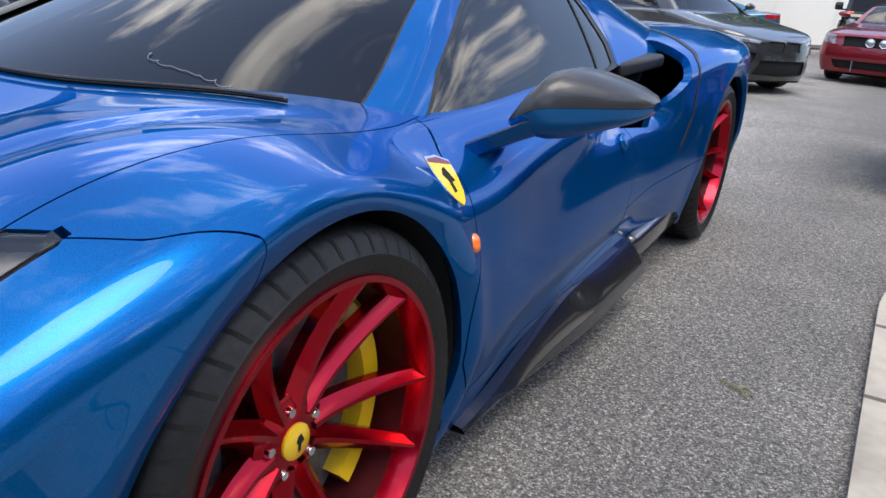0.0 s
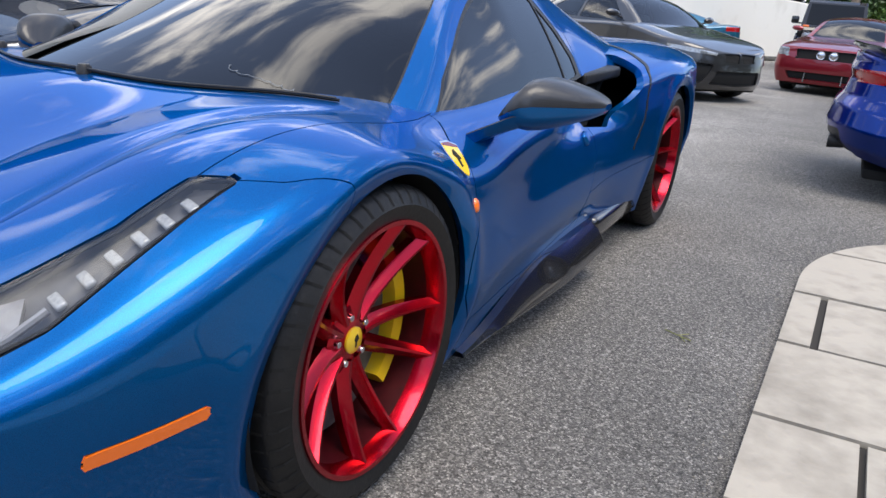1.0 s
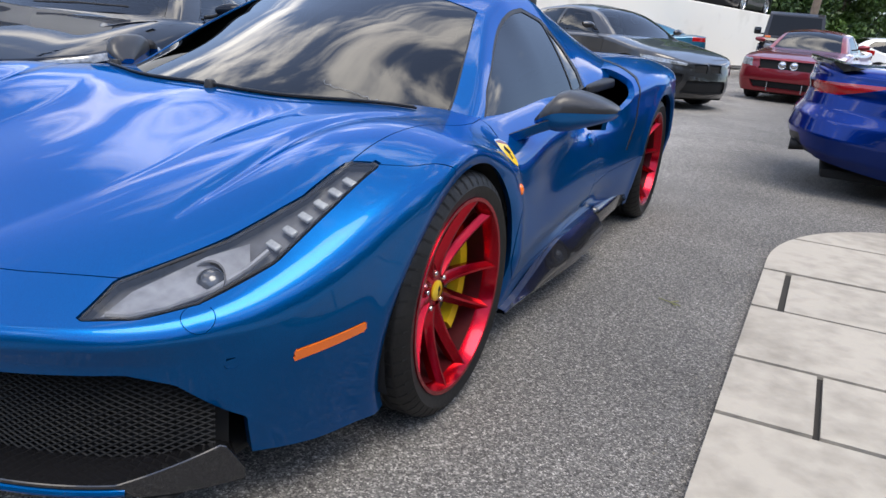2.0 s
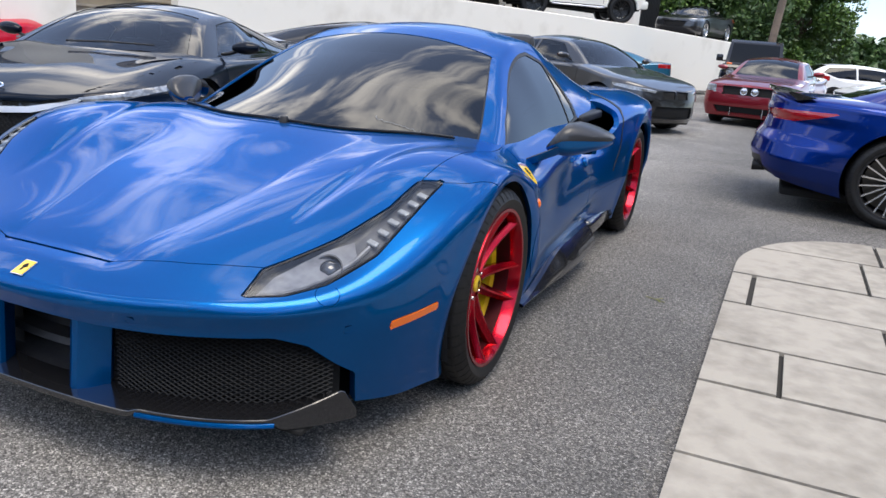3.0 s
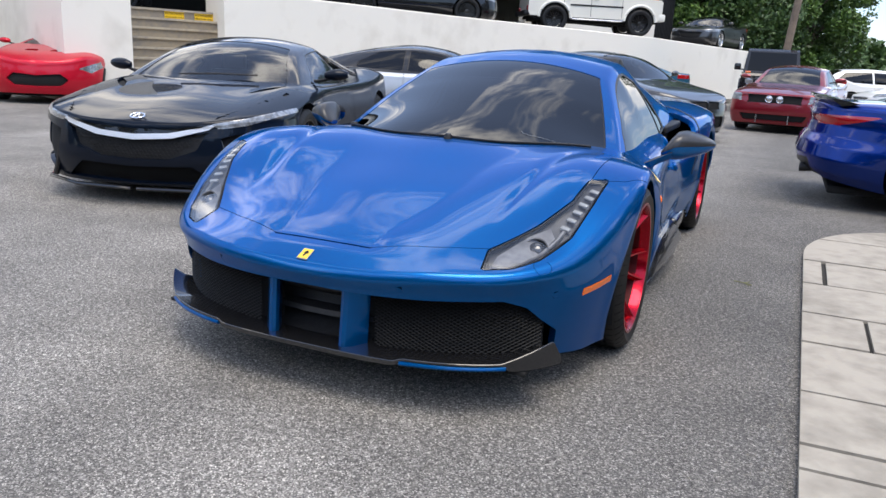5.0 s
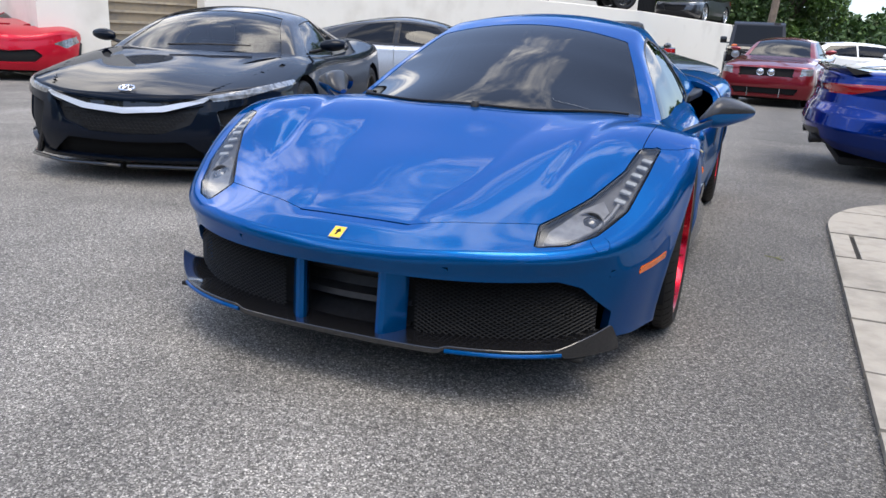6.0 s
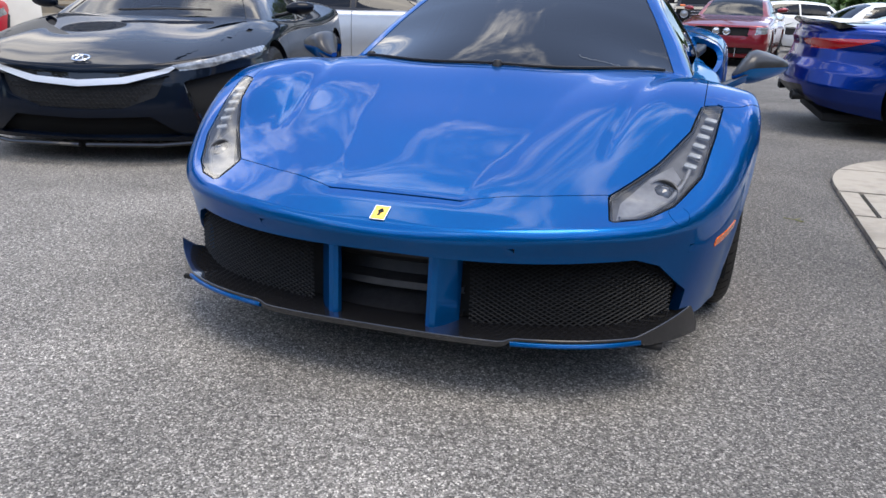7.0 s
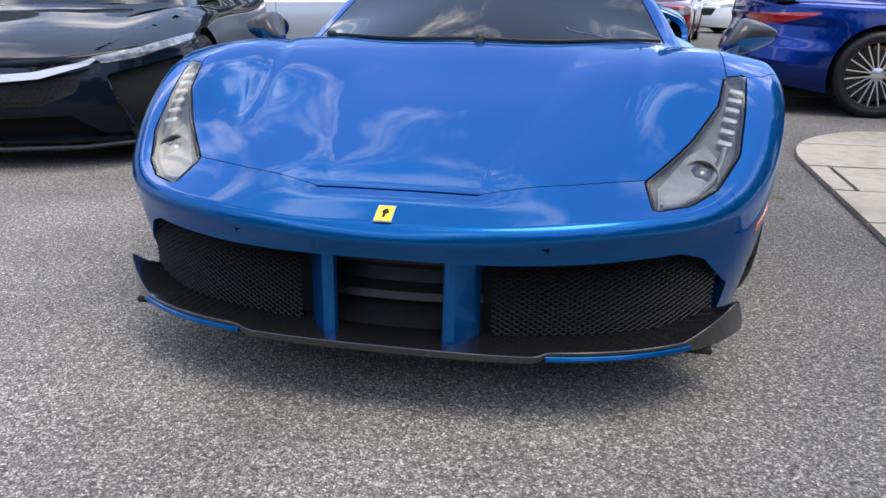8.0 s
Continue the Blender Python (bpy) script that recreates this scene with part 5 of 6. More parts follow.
_side_low = curve([(0.0, 0.06), (0.25, 0.022), (0.5, 0.0), (0.8, 0.0), (1.0, 0.01)])
_front_low = curve([(0.0, 0.045), (0.5, 0.04), (0.8, 0.024), (0.93, 0.009), (1.0, 0.0)])


_corner = curve([(0.0, 0.064), (0.3, 0.038), (0.55, 0.020), (0.8, 0.006), (1.0, 0.0)])


def hero_wall(t, y):
    g, c = step01((-0.68 - y) / 0.22), step01((-0.1 - y) / 0.28)
    side = _side_low(t) * (1 - c) + _corner(t) * c
    return side * (1 - g) + _front_low(t) * g


def hero_shape(a):
    """The bonnet's creases and grooves, the hollow of the doors, the bulge of the arches."""
    a = a.copy()
    x, y, z, t = a.T
    top = t > 1.05
    # the bonnet's flat middle panel, creased along its edges where the sides begin to rise
    edge = 0.18 + 0.125 * step01((y + 0.95) / 0.62) + 0.12 * step01((y + 0.35) / 0.5)
    fade = step01((y + 1.0) / 0.1) * step01((0.12 - y) / 0.42)
    d = np.clip(x - edge, -0.02, 1.0)
    a[:, 2] -= np.where(top, 0.015 * fade * np.where(d < 0, 1, np.exp(-np.clip(d, 0, 1) / 0.085)), 0)
    # a hooked groove that begins sharply on the bonnet's side and runs back to the windscreen's corner
    gx = 0.50 + 0.045 * step01((y + 0.64) / 0.5) + 0.12 * step01((y + 0.25) / 0.5)
    w = 0.016 + 0.042 * step01((y + 0.62) / 0.45)
    deep = 0.0075 * step01((y + 0.68) / 0.2) * step01((0.3 - y) / 0.3)
    d = (x - gx) / w
    a[:, 2] -= np.where(top, deep * np.exp(-np.clip(d, -6, 6) ** 2) * (1 + 0.7 * np.tanh(3 * d)), 0)
    # the doors are hollowed below a shoulder, deepest before the rear intake
    h = step01((y - 0.42) / 0.5) * step01((2.05 - y) / 0.45)
    zc = 0.56 + 0.05 * step01((y - 0.6) / 0.9)
    a[:, 0] -= np.where(t < 1.5, h * (0.024 * np.exp(-((z - zc) / 0.11) ** 2) + 0.012 * step01((0.42 - z) / 0.2)), 0)
    # the door's tail is scooped out to lead into the intake
    h = step01((y - 1.0) / 0.45) * step01((1.95 - y) / 0.3) * step01((z - 0.58) / 0.08)
    a[:, 0] -= np.where((t < 1.6) & (x > 0.6), 0.05 * h, 0)
    # arch lips
    for y0, z0 in ((0, 0.336), (2.65, 0.342)):
        r = np.hypot(y - y0, z - z0)
        a[:, 0] += np.where((t < 1.25) & (x > 0.6), 0.012 * np.exp(-((r - 0.39) / 0.05) ** 2) - 0.016 * np.clip((0.408 - r) / 0.046, 0, 1.4), 0)
    return a


HERO_BODY = dict(w=0.93, yf=-1.075, yr=3.47, bow=1.0, bow_n=2.5, tail=0.6, tail_n=3.0, cols=(0, 0.3, 0.6, 0.8, 1.0), eps=0.12,
    wide=[(-1.0, 1.0), (-0.1, 1.0), (0.35, 0.985), (0.8, 0.96), (1.6, 0.94), (2.2, 0.985), (2.65, 1.005), (3.1, 1.0), (3.5, 0.96)],
    top=[(-1.08, 0.462, 0.462, 0.462, 0.457, 0.45), (-1.02, 0.490, 0.485, 0.471, 0.46, 0.45), (-0.93, 0.528, 0.522, 0.487, 0.462, 0.45), (-0.70, 0.603, 0.593, 0.572, 0.533, 0.478), (-0.50, 0.664, 0.655, 0.66, 0.652, 0.575),
         (-0.34, 0.706, 0.70, 0.726, 0.733, 0.665), (0.0, 0.785, 0.775, 0.785, 0.78, 0.735), (0.3, 0.80, 0.79, 0.78, 0.748, 0.645), (0.7, 0.80, 0.79, 0.77, 0.742, 0.645),
         (1.1, 0.80, 0.80, 0.79, 0.765, 0.675), (1.6, 0.85, 0.85, 0.845, 0.80, 0.72), (2.2, 0.90, 0.90, 0.885, 0.86, 0.79), (2.65, 0.90, 0.90, 0.90, 0.885, 0.815), (3.1, 0.88, 0.88, 0.88, 0.87, 0.80), (3.5, 0.82, 0.82, 0.82, 0.80, 0.74)],
    round=[(-1.07, 0.03), (-0.85, 0.03), (-0.6, 0.05), (0, 0.035), (0.6, 0.05), (2.0, 0.06), (2.65, 0.05), (3.4, 0.05)],
    sill=[(-1.07, 0.2), (-0.75, 0.17), (-0.5, 0.14), (0.5, 0.125), (1.7, 0.14), (2.4, 0.15), (3.4, 0.2)],
    wall=hero_wall, shape=hero_shape)
hero = thing("sports_car", "electric blue mid-engined sports car with red wheels and carbon trim", "car", Matrix.Translation((0.9, 0, 0)) @ pose(0, 0, 0, 0, 0, 1.5) @ Matrix.Translation((-0.918, 0, 0)) @ Matrix.Diagonal((1.0194, 1, 1, 1)))
grid, hero_base = body_grid(HERO_BODY, 330, 40, 64)
hs = Skin(grid)


def hz(x, y):
    return float(hero_base(np.array([x]), np.array([y]))[0])


def plan(poly, rnd=0.0, zmin=0.3):
    return lambda a: np.maximum(poly_dist(poly, a[:, 0], a[:, 1], rnd), (zmin - a[:, 2]))


def flank(poly, rnd=0.0, xmin=0.6):
    return lambda a: np.maximum(poly_dist(poly, a[:, 1], a[:, 2], rnd), xmin - a[:, 0])


HEADLIGHT = [(0.548, -0.80), (0.563, -0.898), (0.635, -0.845), (0.70, -0.758), (0.763, -0.62), (0.79, -0.46), (0.806, -0.318), (0.757, -0.352), (0.732, -0.48), (0.66, -0.62)]
HOOD = [(-0.5, -0.935), (0.0, -0.935), (0.19, -0.932), (0.38, -0.868), (0.55, -0.79), (0.66, -0.62), (0.732, -0.48), (0.757, -0.352), (0.766, -0.1), (0.766, 0.1), (0.74, 0.38), (0.70, 0.6), (-0.5, 0.6)]
BUMPER = [(-0.5, -1.4), (1.3, -1.4), (1.3, -0.1), (0.925, -0.165), (0.866, -0.265), (0.806, -0.318), (0.757, -0.352), (0.5, -0.7), (-0.5, -0.8)]
hs.region(circle_cut(0, 0.336, 0.362), "hole")
hs.region(circle_cut(2.65, 0.342, 0.37), "hole")
MOUTH = [(-0.2, 0.378), (0.0, 0.378), (0.23, 0.376), (0.40, 0.376), (0.54, 0.378), (0.625, 0.377), (0.68, 0.352), (0.75, 0.262), (0.73, 0.1), (-0.2, 0.1)]
hs.region(lambda a: np.maximum(poly_dist(MOUTH, a[:, 0], a[:, 2], 0.012), a[:, 1] + 0.66), "hole")
INTAKE = [(1.52, 0.835), (2.05, 0.838), (1.98, 0.75), (1.68, 0.615), (1.46, 0.635), (1.44, 0.77)]
hs.region(flank(INTAKE, 0.014, 0.70), "hole")
hs.region(plan(HEADLIGHT, 0.006), "headlight", ("",), 0.0025)
hs.region(plan(HOOD, 0.0, 0.4), "hood", ("",), 0.0013)
for off in (0.940, 0.931):
    hs.cut(lambda a: a[:, 1] + off)
hs.mark(lambda a: np.maximum(np.maximum(np.abs(a[:, 1] + 0.9355) - 0.0046, a[:, 0] - 0.185), 0.4 - a[:, 2]), "gap", ("", "hood"))
WASHER = (0.722, -0.783, hz(0.722, -0.783) - 0.004)
hs.region(lambda a: np.sqrt(((a[:, :3] - np.array(WASHER)) ** 2).sum(1)) - 0.03, "washer_cover", ("",), 0.0008)
hs.region(lambda a: np.maximum(np.hypot(a[:, 0] - 0.335, a[:, 2] - 0.418) - 0.012, a[:, 1] + 0.9), "nose_sensor", ("",), 0.0005)
hs.region(lambda a: np.maximum(np.hypot(a[:, 1] + 0.74, a[:, 2] - 0.40) - 0.012, 0.6 - a[:, 0]), "parking_sensor", ("",), 0.0005)
hs.region(flank([(-0.628, 0.384), (-0.46, 0.400), (-0.462, 0.414), (-0.628, 0.400)], 0.005), "side_marker", ("",), 0.001)
hs.region(lambda a: poly_dist(BUMPER, a[:, 0], a[:, 1]), "bumper", ("",), 0.0011)
DOOR = [(0.50, 1.0), (0.455, 0.735), (0.385, 0.70), (0.372, 0.63), (0.385, 0.55), (0.372, 0.47), (0.37, 0.33), (0.41, 0.24), (0.94, 0.225), (1.44, 0.285), (1.475, 0.385), (1.53, 0.53), (1.46, 0.67), (1.42, 0.74), (1.40, 1.0)]
hs.region(flank(DOOR, 0.0, 0.66), "door", ("",), 0.0018)
hs.region(flank([(1.43, 0.05), (1.478, 0.382), (1.7, 0.405), (2.4, 0.43), (2.4, 0.05)]), "rear_sill", ("",), 0.0014)
hs.region(flank([(2.31, 0.92), (2.10, 0.80), (2.05, 0.70), (2.03, 0.60), (1.95, 0.49), (1.958, 0.485), (2.042, 0.598), (2.062, 0.70), (2.112, 0.795), (2.32, 0.912)], 0.002, 0.62), "flare_seal", ("",), 0.0)
hs.mark(lambda a: a[:, 1] - 0.9, "front_fender", ("",))
HN = hs.normals()
HV = np.array(hs.V)[:, :3]


def on_hero(x, y, z):
    """The nearest place of the car's skin, with its outward direction."""
    k = int(np.argmin(((HV - np.array((x, y, z))) ** 2).sum(1)))
    return Vector(HV[k]), Vector(HN[k])


def set_on(x, y, z, up=(0, 0, 1), lift=0.001):
    p, n = on_hero(x, y, z)
    side = Vector(up).cross(n).normalized()
    u = n.cross(side)
    m = Matrix((side, u, n)).transposed().to_4x4()
    m.translation = p + n * lift
    return m


for nm, rim in (("hood", 0.012), ("bumper", 0.03), ("", 0.03)):
    part({"": "rear_body"}.get(nm, nm), hs.take((nm,), rim, HN, both=True), M_BLUE, hero)
for nm in ("front_fender", "door", "rear_sill"):
    g = hs.take((nm,), 0.02, HN)
    part(nm, g, M_BLUE, hero)
    part(nm, mirrored(g), M_BLUE, hero)
for nm, mat, sh in (("washer_cover", M_BLUE, 0.0), ("parking_sensor", M_BLUE, -0.0005), ("nose_sensor", M_BLUE, -0.0005), ("side_marker", M_ORANGE, 0.002), ("flare_seal", M_TRIM, 0.002)):
    g = hs.take((nm,), 0.006, HN, sh)
    part(nm, g, mat, hero)
    part(nm, mirrored(g), mat, hero)
# sheet below the panels whose near-black stands for shade in the shut lines
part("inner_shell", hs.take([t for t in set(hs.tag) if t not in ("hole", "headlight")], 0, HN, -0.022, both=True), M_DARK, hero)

# head lamps
for s in (1, -1):
    flip = (lambda g: g) if s > 0 else mirrored
    lamp = part("headlight", flip(hs.take(("headlight",), 0.004, HN, 0.0)), G_CLEAR, hero, "long swept-back headlight behind clear glass")
    part("lamp_housing", flip(hs.take(("headlight",), 0.0, HN, -0.026)), M_LAMPGREY, lamp)
    whole, edge = hs.take(("headlight",), 0.0, HN), hs.take(("headlight",), 0.036, HN, -0.003)
    part("lamp_wall", flip((edge[0], edge[1][len(whole[1]):])), M_LAMPGREY, lamp)
    part("lamp_rim", flip(tube([(x, y, hz(x, y) - 0.004) for x, y in HEADLIGHT + HEADLIGHT[:1]], 0.0035, 6)), M_TRIM, lamp)
    def at(x, y, d):
        return Matrix.Translation((s * x, y, hz(x, y) - d))
    bowl = lathe([(0.0, -0.03), (0.02, -0.026), (0.036, -0.01), (0.042, 0.006), (0.046, 0.006)], 24, axis="z")
    tilt = Matrix.Rotation(radians(58), 4, "X")
    part("projector_ring", moved(bowl, at(0.672, -0.70, 0.022) @ tilt @ Matrix.Scale(0.95, 4)), M_LAMPGREY, lamp)
    lens = lathe([(0.0, 0.022), (0.014, 0.019), (0.027, 0.01), (0.034, -0.004)], 24, axis="z")
    part("projector_lens", moved(lens, at(0.672, -0.70, 0.024) @ tilt @ Matrix.Scale(0.95, 4)), M_PROJECTOR, lamp)
    part("reflector", prism([(0.570, -0.862), (0.60, -0.848), (0.645, -0.795), (0.69, -0.715), (0.715, -0.63), (0.69, -0.60), (0.64, -0.665), (0.572, -0.79)][::s], 0.012, lambda a, b, c: (s * a, b, hz(a, b) - 0.03 + c + 0.008 * math.sin((a - 0.57) * 24))), M_REFLECTOR, lamp)
    for k in range(6):
        q = k / 5
        x, y = 0.786 - 0.045 * q, -0.385 - 0.20 * q
        b = moved(box(-0.019, 0.017, -0.009, 0.009, -0.006, 0.005, 0.0045, 3), at(x - 0.004, y, 0.013) @ Matrix.Rotation(radians(30), 4, "X") @ Matrix.Rotation(radians(-18 * s), 4, "Z"))
        part("led_cell", b, M_LED, lamp)
    p = [(0.735, -0.60), (0.724, -0.648), (0.696, -0.72), (0.652, -0.79), (0.612, -0.838), (0.578, -0.858)]
    part("led_bar", tube([(s * x, y, hz(x, y) - 0.013) for x, y in p], 0.0065, 8), M_REFLECTOR, lamp)

# nose: splitter, vanes, meshes
def lip(q, out=0.0, wide=0.905, n=3.0):
    """The splitter's outline in plan: q from 0 (middle) to 1 (corner)."""
    th = q * math.pi * 0.35
    return (wide + out) * math.sin(th) ** (2 / n), -0.10 + out * 0.2 - (0.962 + out) * math.cos(th) ** (2 / n)


NQ = 60
for s in (1, -1):
    V, F = [], []
    for k in range(NQ + 1):
        q = 0.895 * k / NQ
        x, y = lip(q)
        xi, yi = lip(q, -0.13)
        step = float(step01(np.array((q - 0.2) / 0.035)))
        # the flat middle, the raised sides, the pointed winglet at the corner
        zt = 0.186 + 0.012 * step + 0.058 * float(np.clip((q - 0.60) / 0.24, 0, 1)) - 0.062 * float(np.clip((q - 0.845) / 0.05, 0, 1))
        zbm = 0.166 + 0.022 * step * (1 - float(step01(np.array((q - 0.60) / 0.05))))
        for px, py, pz in ((xi, yi + 0.02, 0.193), (x - 0.3 * (x - xi), y - 0.3 * (y - yi), 0.19 + 0.6 * (zt - 0.19)), (x - 0.014 * (x - xi), y - 0.014 * (y - yi), zt), (x, y, zt - 0.002), (x, y, zbm + 0.003), (x - 0.05 * (x - xi), y - 0.05 * (y - yi), zbm), (xi, yi + 0.02, 0.165)):
            V.append((s * px, py, pz))
    for k in range(NQ):
        for j in range(6):
            p = 7 * k + j
            F.append([p, p + 1, p + 8, p + 7] if s > 0 else [p, p + 7, p + 8, p + 1])
    F.append([7 * NQ + j for j in range(7)])
    sp = part("front_splitter", (V, F), M_CARBON, hero, "lacquered carbon-fibre front splitter", smooth=30)
    stripe = [lip(0.225 + 0.395 * k / 14, -0.002) for k in range(15)]
    part("splitter_stripe", tube([(s * x, y, 0.181) for x, y in stripe], 0.0075, 8), M_BLUE, sp)
for s in (1, -1):
    vane = prism([(0.118, -1.012), (0.122, -1.024), (0.134, -1.030), (0.148, -1.026), (0.172, -1.000), (0.196, -0.962), (0.178, -0.935), (0.14, -0.965)], 0.225, lambda a, b, c: (s * (a + 0.25 * (0.09 - c) ** 2), b + 0.07 * c - 0.25 * (0.1 - c) ** 2, 0.18 + c))
    part("nose_vane", vane, M_BLUE, hero, smooth=20)
    bars = []
    x0, x1, z0, z1 = 0.225, 0.725, 0.19, 0.40
    def back(x):
        return -0.08 - 0.93 * max(0.02, 1 - (x / 0.95) ** 2.5) ** 0.4 + 0.035
    pitch, slope = 0.021, 0.6
    span = (x1 - x0) + (z1 - z0) / slope
    for sg in (1, -1):
        for k in range(int(span / pitch)):
            xa = x0 + k * pitch - (z1 - z0) / slope if sg > 0 else x0 + k * pitch
            run = (z1 - z0) / slope
            qa, qb = sorted(((x0 - xa) / (sg * run), (x1 - xa) / (sg * run)))
            qa, qb = max(0, qa), min(1, qb)
            if qb - qa > 0.03:
                pts = [(xa + sg * q * run, z0 + q * (z1 - z0)) for q in np.linspace(qa, qb, 5)]
                bars.append(tube([(s * xx, back(xx), zz) for xx, zz in pts], 0.0021, 4))
    part("grille_mesh", merge(*bars), M_MESH, hero, smooth=0)
    # sheet added behind the mesh, the duct's shade put into its colour
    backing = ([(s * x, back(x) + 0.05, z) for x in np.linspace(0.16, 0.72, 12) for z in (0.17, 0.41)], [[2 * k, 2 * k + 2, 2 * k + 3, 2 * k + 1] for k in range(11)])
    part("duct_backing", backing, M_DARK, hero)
V, F = [], []
prof = [(-0.97, 0.19), (-0.93, 0.205), (-0.90, 0.235), (-0.92, 0.25), (-0.955, 0.256), (-0.945, 0.272), (-0.91, 0.285), (-0.90, 0.315), (-0.93, 0.33), (-0.95, 0.345), (-0.96, 0.39)]
for k in range(9):
    x = -0.2 + 0.05 * k
    V += [(x, y + 0.5 * x * x, z) for y, z in prof]
for k in range(8):
    for j in range(len(prof) - 1):
        p = k * len(prof) + j
        F.append([p, p + len(prof), p + len(prof) + 1, p + 1])
part("centre_duct", (V, F), M_TRIM, hero, "black ribbed centre air duct", smooth=30)
part("chin_floor", box(-0.72, 0.72, -0.88, -0.3, 0.15, 0.165, 0.005), M_DARK, hero)

# badges
m = set_on(0, -1.033, 0.487, up=(0, 0.5, 1))
nb = part("nose_badge", moved(prism([(-0.020, -0.027), (0.020, -0.027), (0.020, 0.027), (-0.020, 0.027)], 0.003, lambda a, b, c: (a, b, c)), m), M_CHROME, hero, "yellow enamel badge in a chrome frame", smooth=0)
part("badge_field", moved(prism([(-0.018, -0.0245), (0.018, -0.0245), (0.018, 0.0245), (-0.018, 0.0245)], 0.001, lambda a, b, c: (a, b, c + 0.003)), m), M_YELLOW, nb, smooth=0)
part("badge_emblem", moved(prism([(-0.004, -0.014), (0.002, -0.012), (0.003, -0.002), (0.010, 0.002), (0.007, 0.008), (0.003, 0.015), (-0.003, 0.012), (-0.007, 0.004), (-0.003, -0.002)], 0.0006, lambda a, b, c: (a, b, c + 0.004)), m), M_DARK, nb, smooth=0)
SHIELD = [(-0.030, 0.046), (-0.012, 0.050), (0.0, 0.054), (0.012, 0.050), (0.030, 0.046), (0.030, 0.012), (0.022, -0.024), (0.010, -0.047), (0.0, -0.056), (-0.010, -0.047), (-0.022, -0.024), (-0.030, 0.012)]
for s in (1, -1):
    bu = Vector((-0.071, 0.029, 0.057)).normalized()
    bs = (Vector((0, 1, 0)) - bu * bu.y).normalized()
    bn = bs.cross(bu)
    m = Matrix((bs, bu, bn)).transposed().to_4x4()
    bp, _ = on_hero(0.862, 0.327, 0.667)
    m.translation = bp + bn * 0.004
    if s < 0:
        m = Matrix.Diagonal((-1, 1, 1, 1)) @ m
    fb = part("fender_shield", moved(prism(SHIELD, 0.0015, lambda a, b, c: (a, b, c)), m), M_CHROME, hero, "yellow shield badge with a dark emblem", smooth=0)
    part("shield_field", moved(prism([(a * 0.9, b * 0.93 - 0.002) for a, b in SHIELD], 0.0008, lambda a, b, c: (a, b, c + 0.0015)), m), M_YELLOW, fb, smooth=0)
    part("shield_band", moved(prism([(-0.027, 0.034), (0.027, 0.034), (0.027, 0.041), (0.0, 0.048), (-0.027, 0.041)], 0.0005, lambda a, b, c: (a, b, c + 0.0023)), m), M_CRIMSON, fb, smooth=0)
    part("shield_emblem", moved(prism([(-0.006, -0.030), (0.003, -0.026), (0.004, -0.006), (0.014, -0.002), (0.010, 0.010), (0.004, 0.026), (-0.004, 0.022), (-0.011, 0.008), (-0.004, -0.004)], 0.0005, lambda a, b, c: (a, b, c + 0.0023)), m), M_DARK, fb, smooth=0)
    r = set_on(0.907, 0.352, 0.562)
    if s < 0:
        r = Matrix.Diagonal((-1, 1, 1, 1)) @ r
    part("side_repeater", moved(lathe([(0.0, 0.008), (0.008, 0.007), (0.013, 0.003), (0.015, -0.004)], 20, axis="z"), r @ Matrix.Diagonal((1, 1.25, 1, 1))), M_ORANGE, hero)

# greenhouse
HERO_CABIN = dict(y=(-0.05, 2.6), crown=2.0, soften=3, rows=[(-0.05, 0.745, 0.80, 0.55, 0.82, 0.5), (0.05, 0.79, 0.79, 0.60, 0.80, 0.52), (0.4, 0.925, 0.715, 0.735, 0.755, 0.68), (0.7, 1.035, 0.615, 0.915, 0.76, 0.69),
    (1.0, 1.135, 0.515, 1.068, 0.755, 0.71), (1.2, 1.18, 0.49, 1.125, 0.75, 0.73), (1.45, 1.2, 0.48, 1.14, 0.745, 0.76), (1.7, 1.175, 0.5, 1.08, 0.735, 0.79), (2.1, 1.06, 0.56, 0.96, 0.74, 0.81), (2.6, 0.88, 0.62, 0.85, 0.74, 0.8)])
hc = Skin(cabin_grid(HERO_CABIN, 170, 76)[::-1])
hc.region(lambda a: np.maximum((a[:, 3] - 0.905) * 0.6, a[:, 1] - 0.985 + 0.12 * a[:, 0] ** 2), "windscreen", ("",), 0.003)
SIDE_WIN = [(0.44, 2.0), (0.47, 1.5), (0.60, 1.22), (0.80, 1.14), (1.05, 1.10), (1.30, 1.10), (1.46, 1.22), (1.56, 1.5), (1.62, 1.78), (1.62, 2.0)]
hc.region(lambda a: poly_dist(SIDE_WIN, a[:, 1], a[:, 3]) * 0.35, "side_seal", ("",), 0.0)
hc.region(lambda a: poly_dist(SIDE_WIN, a[:, 1], a[:, 3]) * 0.35 + 0.012, "side_window", ("side_seal",), 0.0)
hc.cut(lambda a: a[:, 1] - 1.445)
hc.cut(lambda a: a[:, 1] - 1.455)
hc.mark(lambda a: np.abs(a[:, 1] - 1.45) - 0.005, "side_seal", ("side_window",))
hc.cut(lambda a: a[:, 1] - 1.63)
hc.cut(lambda a: a[:, 1] - 1.634)
hc.mark(lambda a: np.abs(a[:, 1] - 1.632) - 0.002, "roof_gap", ("",))
CN = hc.normals()
part("roof", hc.take(("",), 0.02, CN, both=True), M_BLUE, hero)
part("roof_lining", hc.take(("", "gap", "roof_gap"), 0, CN, -0.02, both=True), M_DARK, hero)
part("windscreen_seal", hc.take(("gap",), 0, CN, -0.004, both=True), M_TRIM, hero)
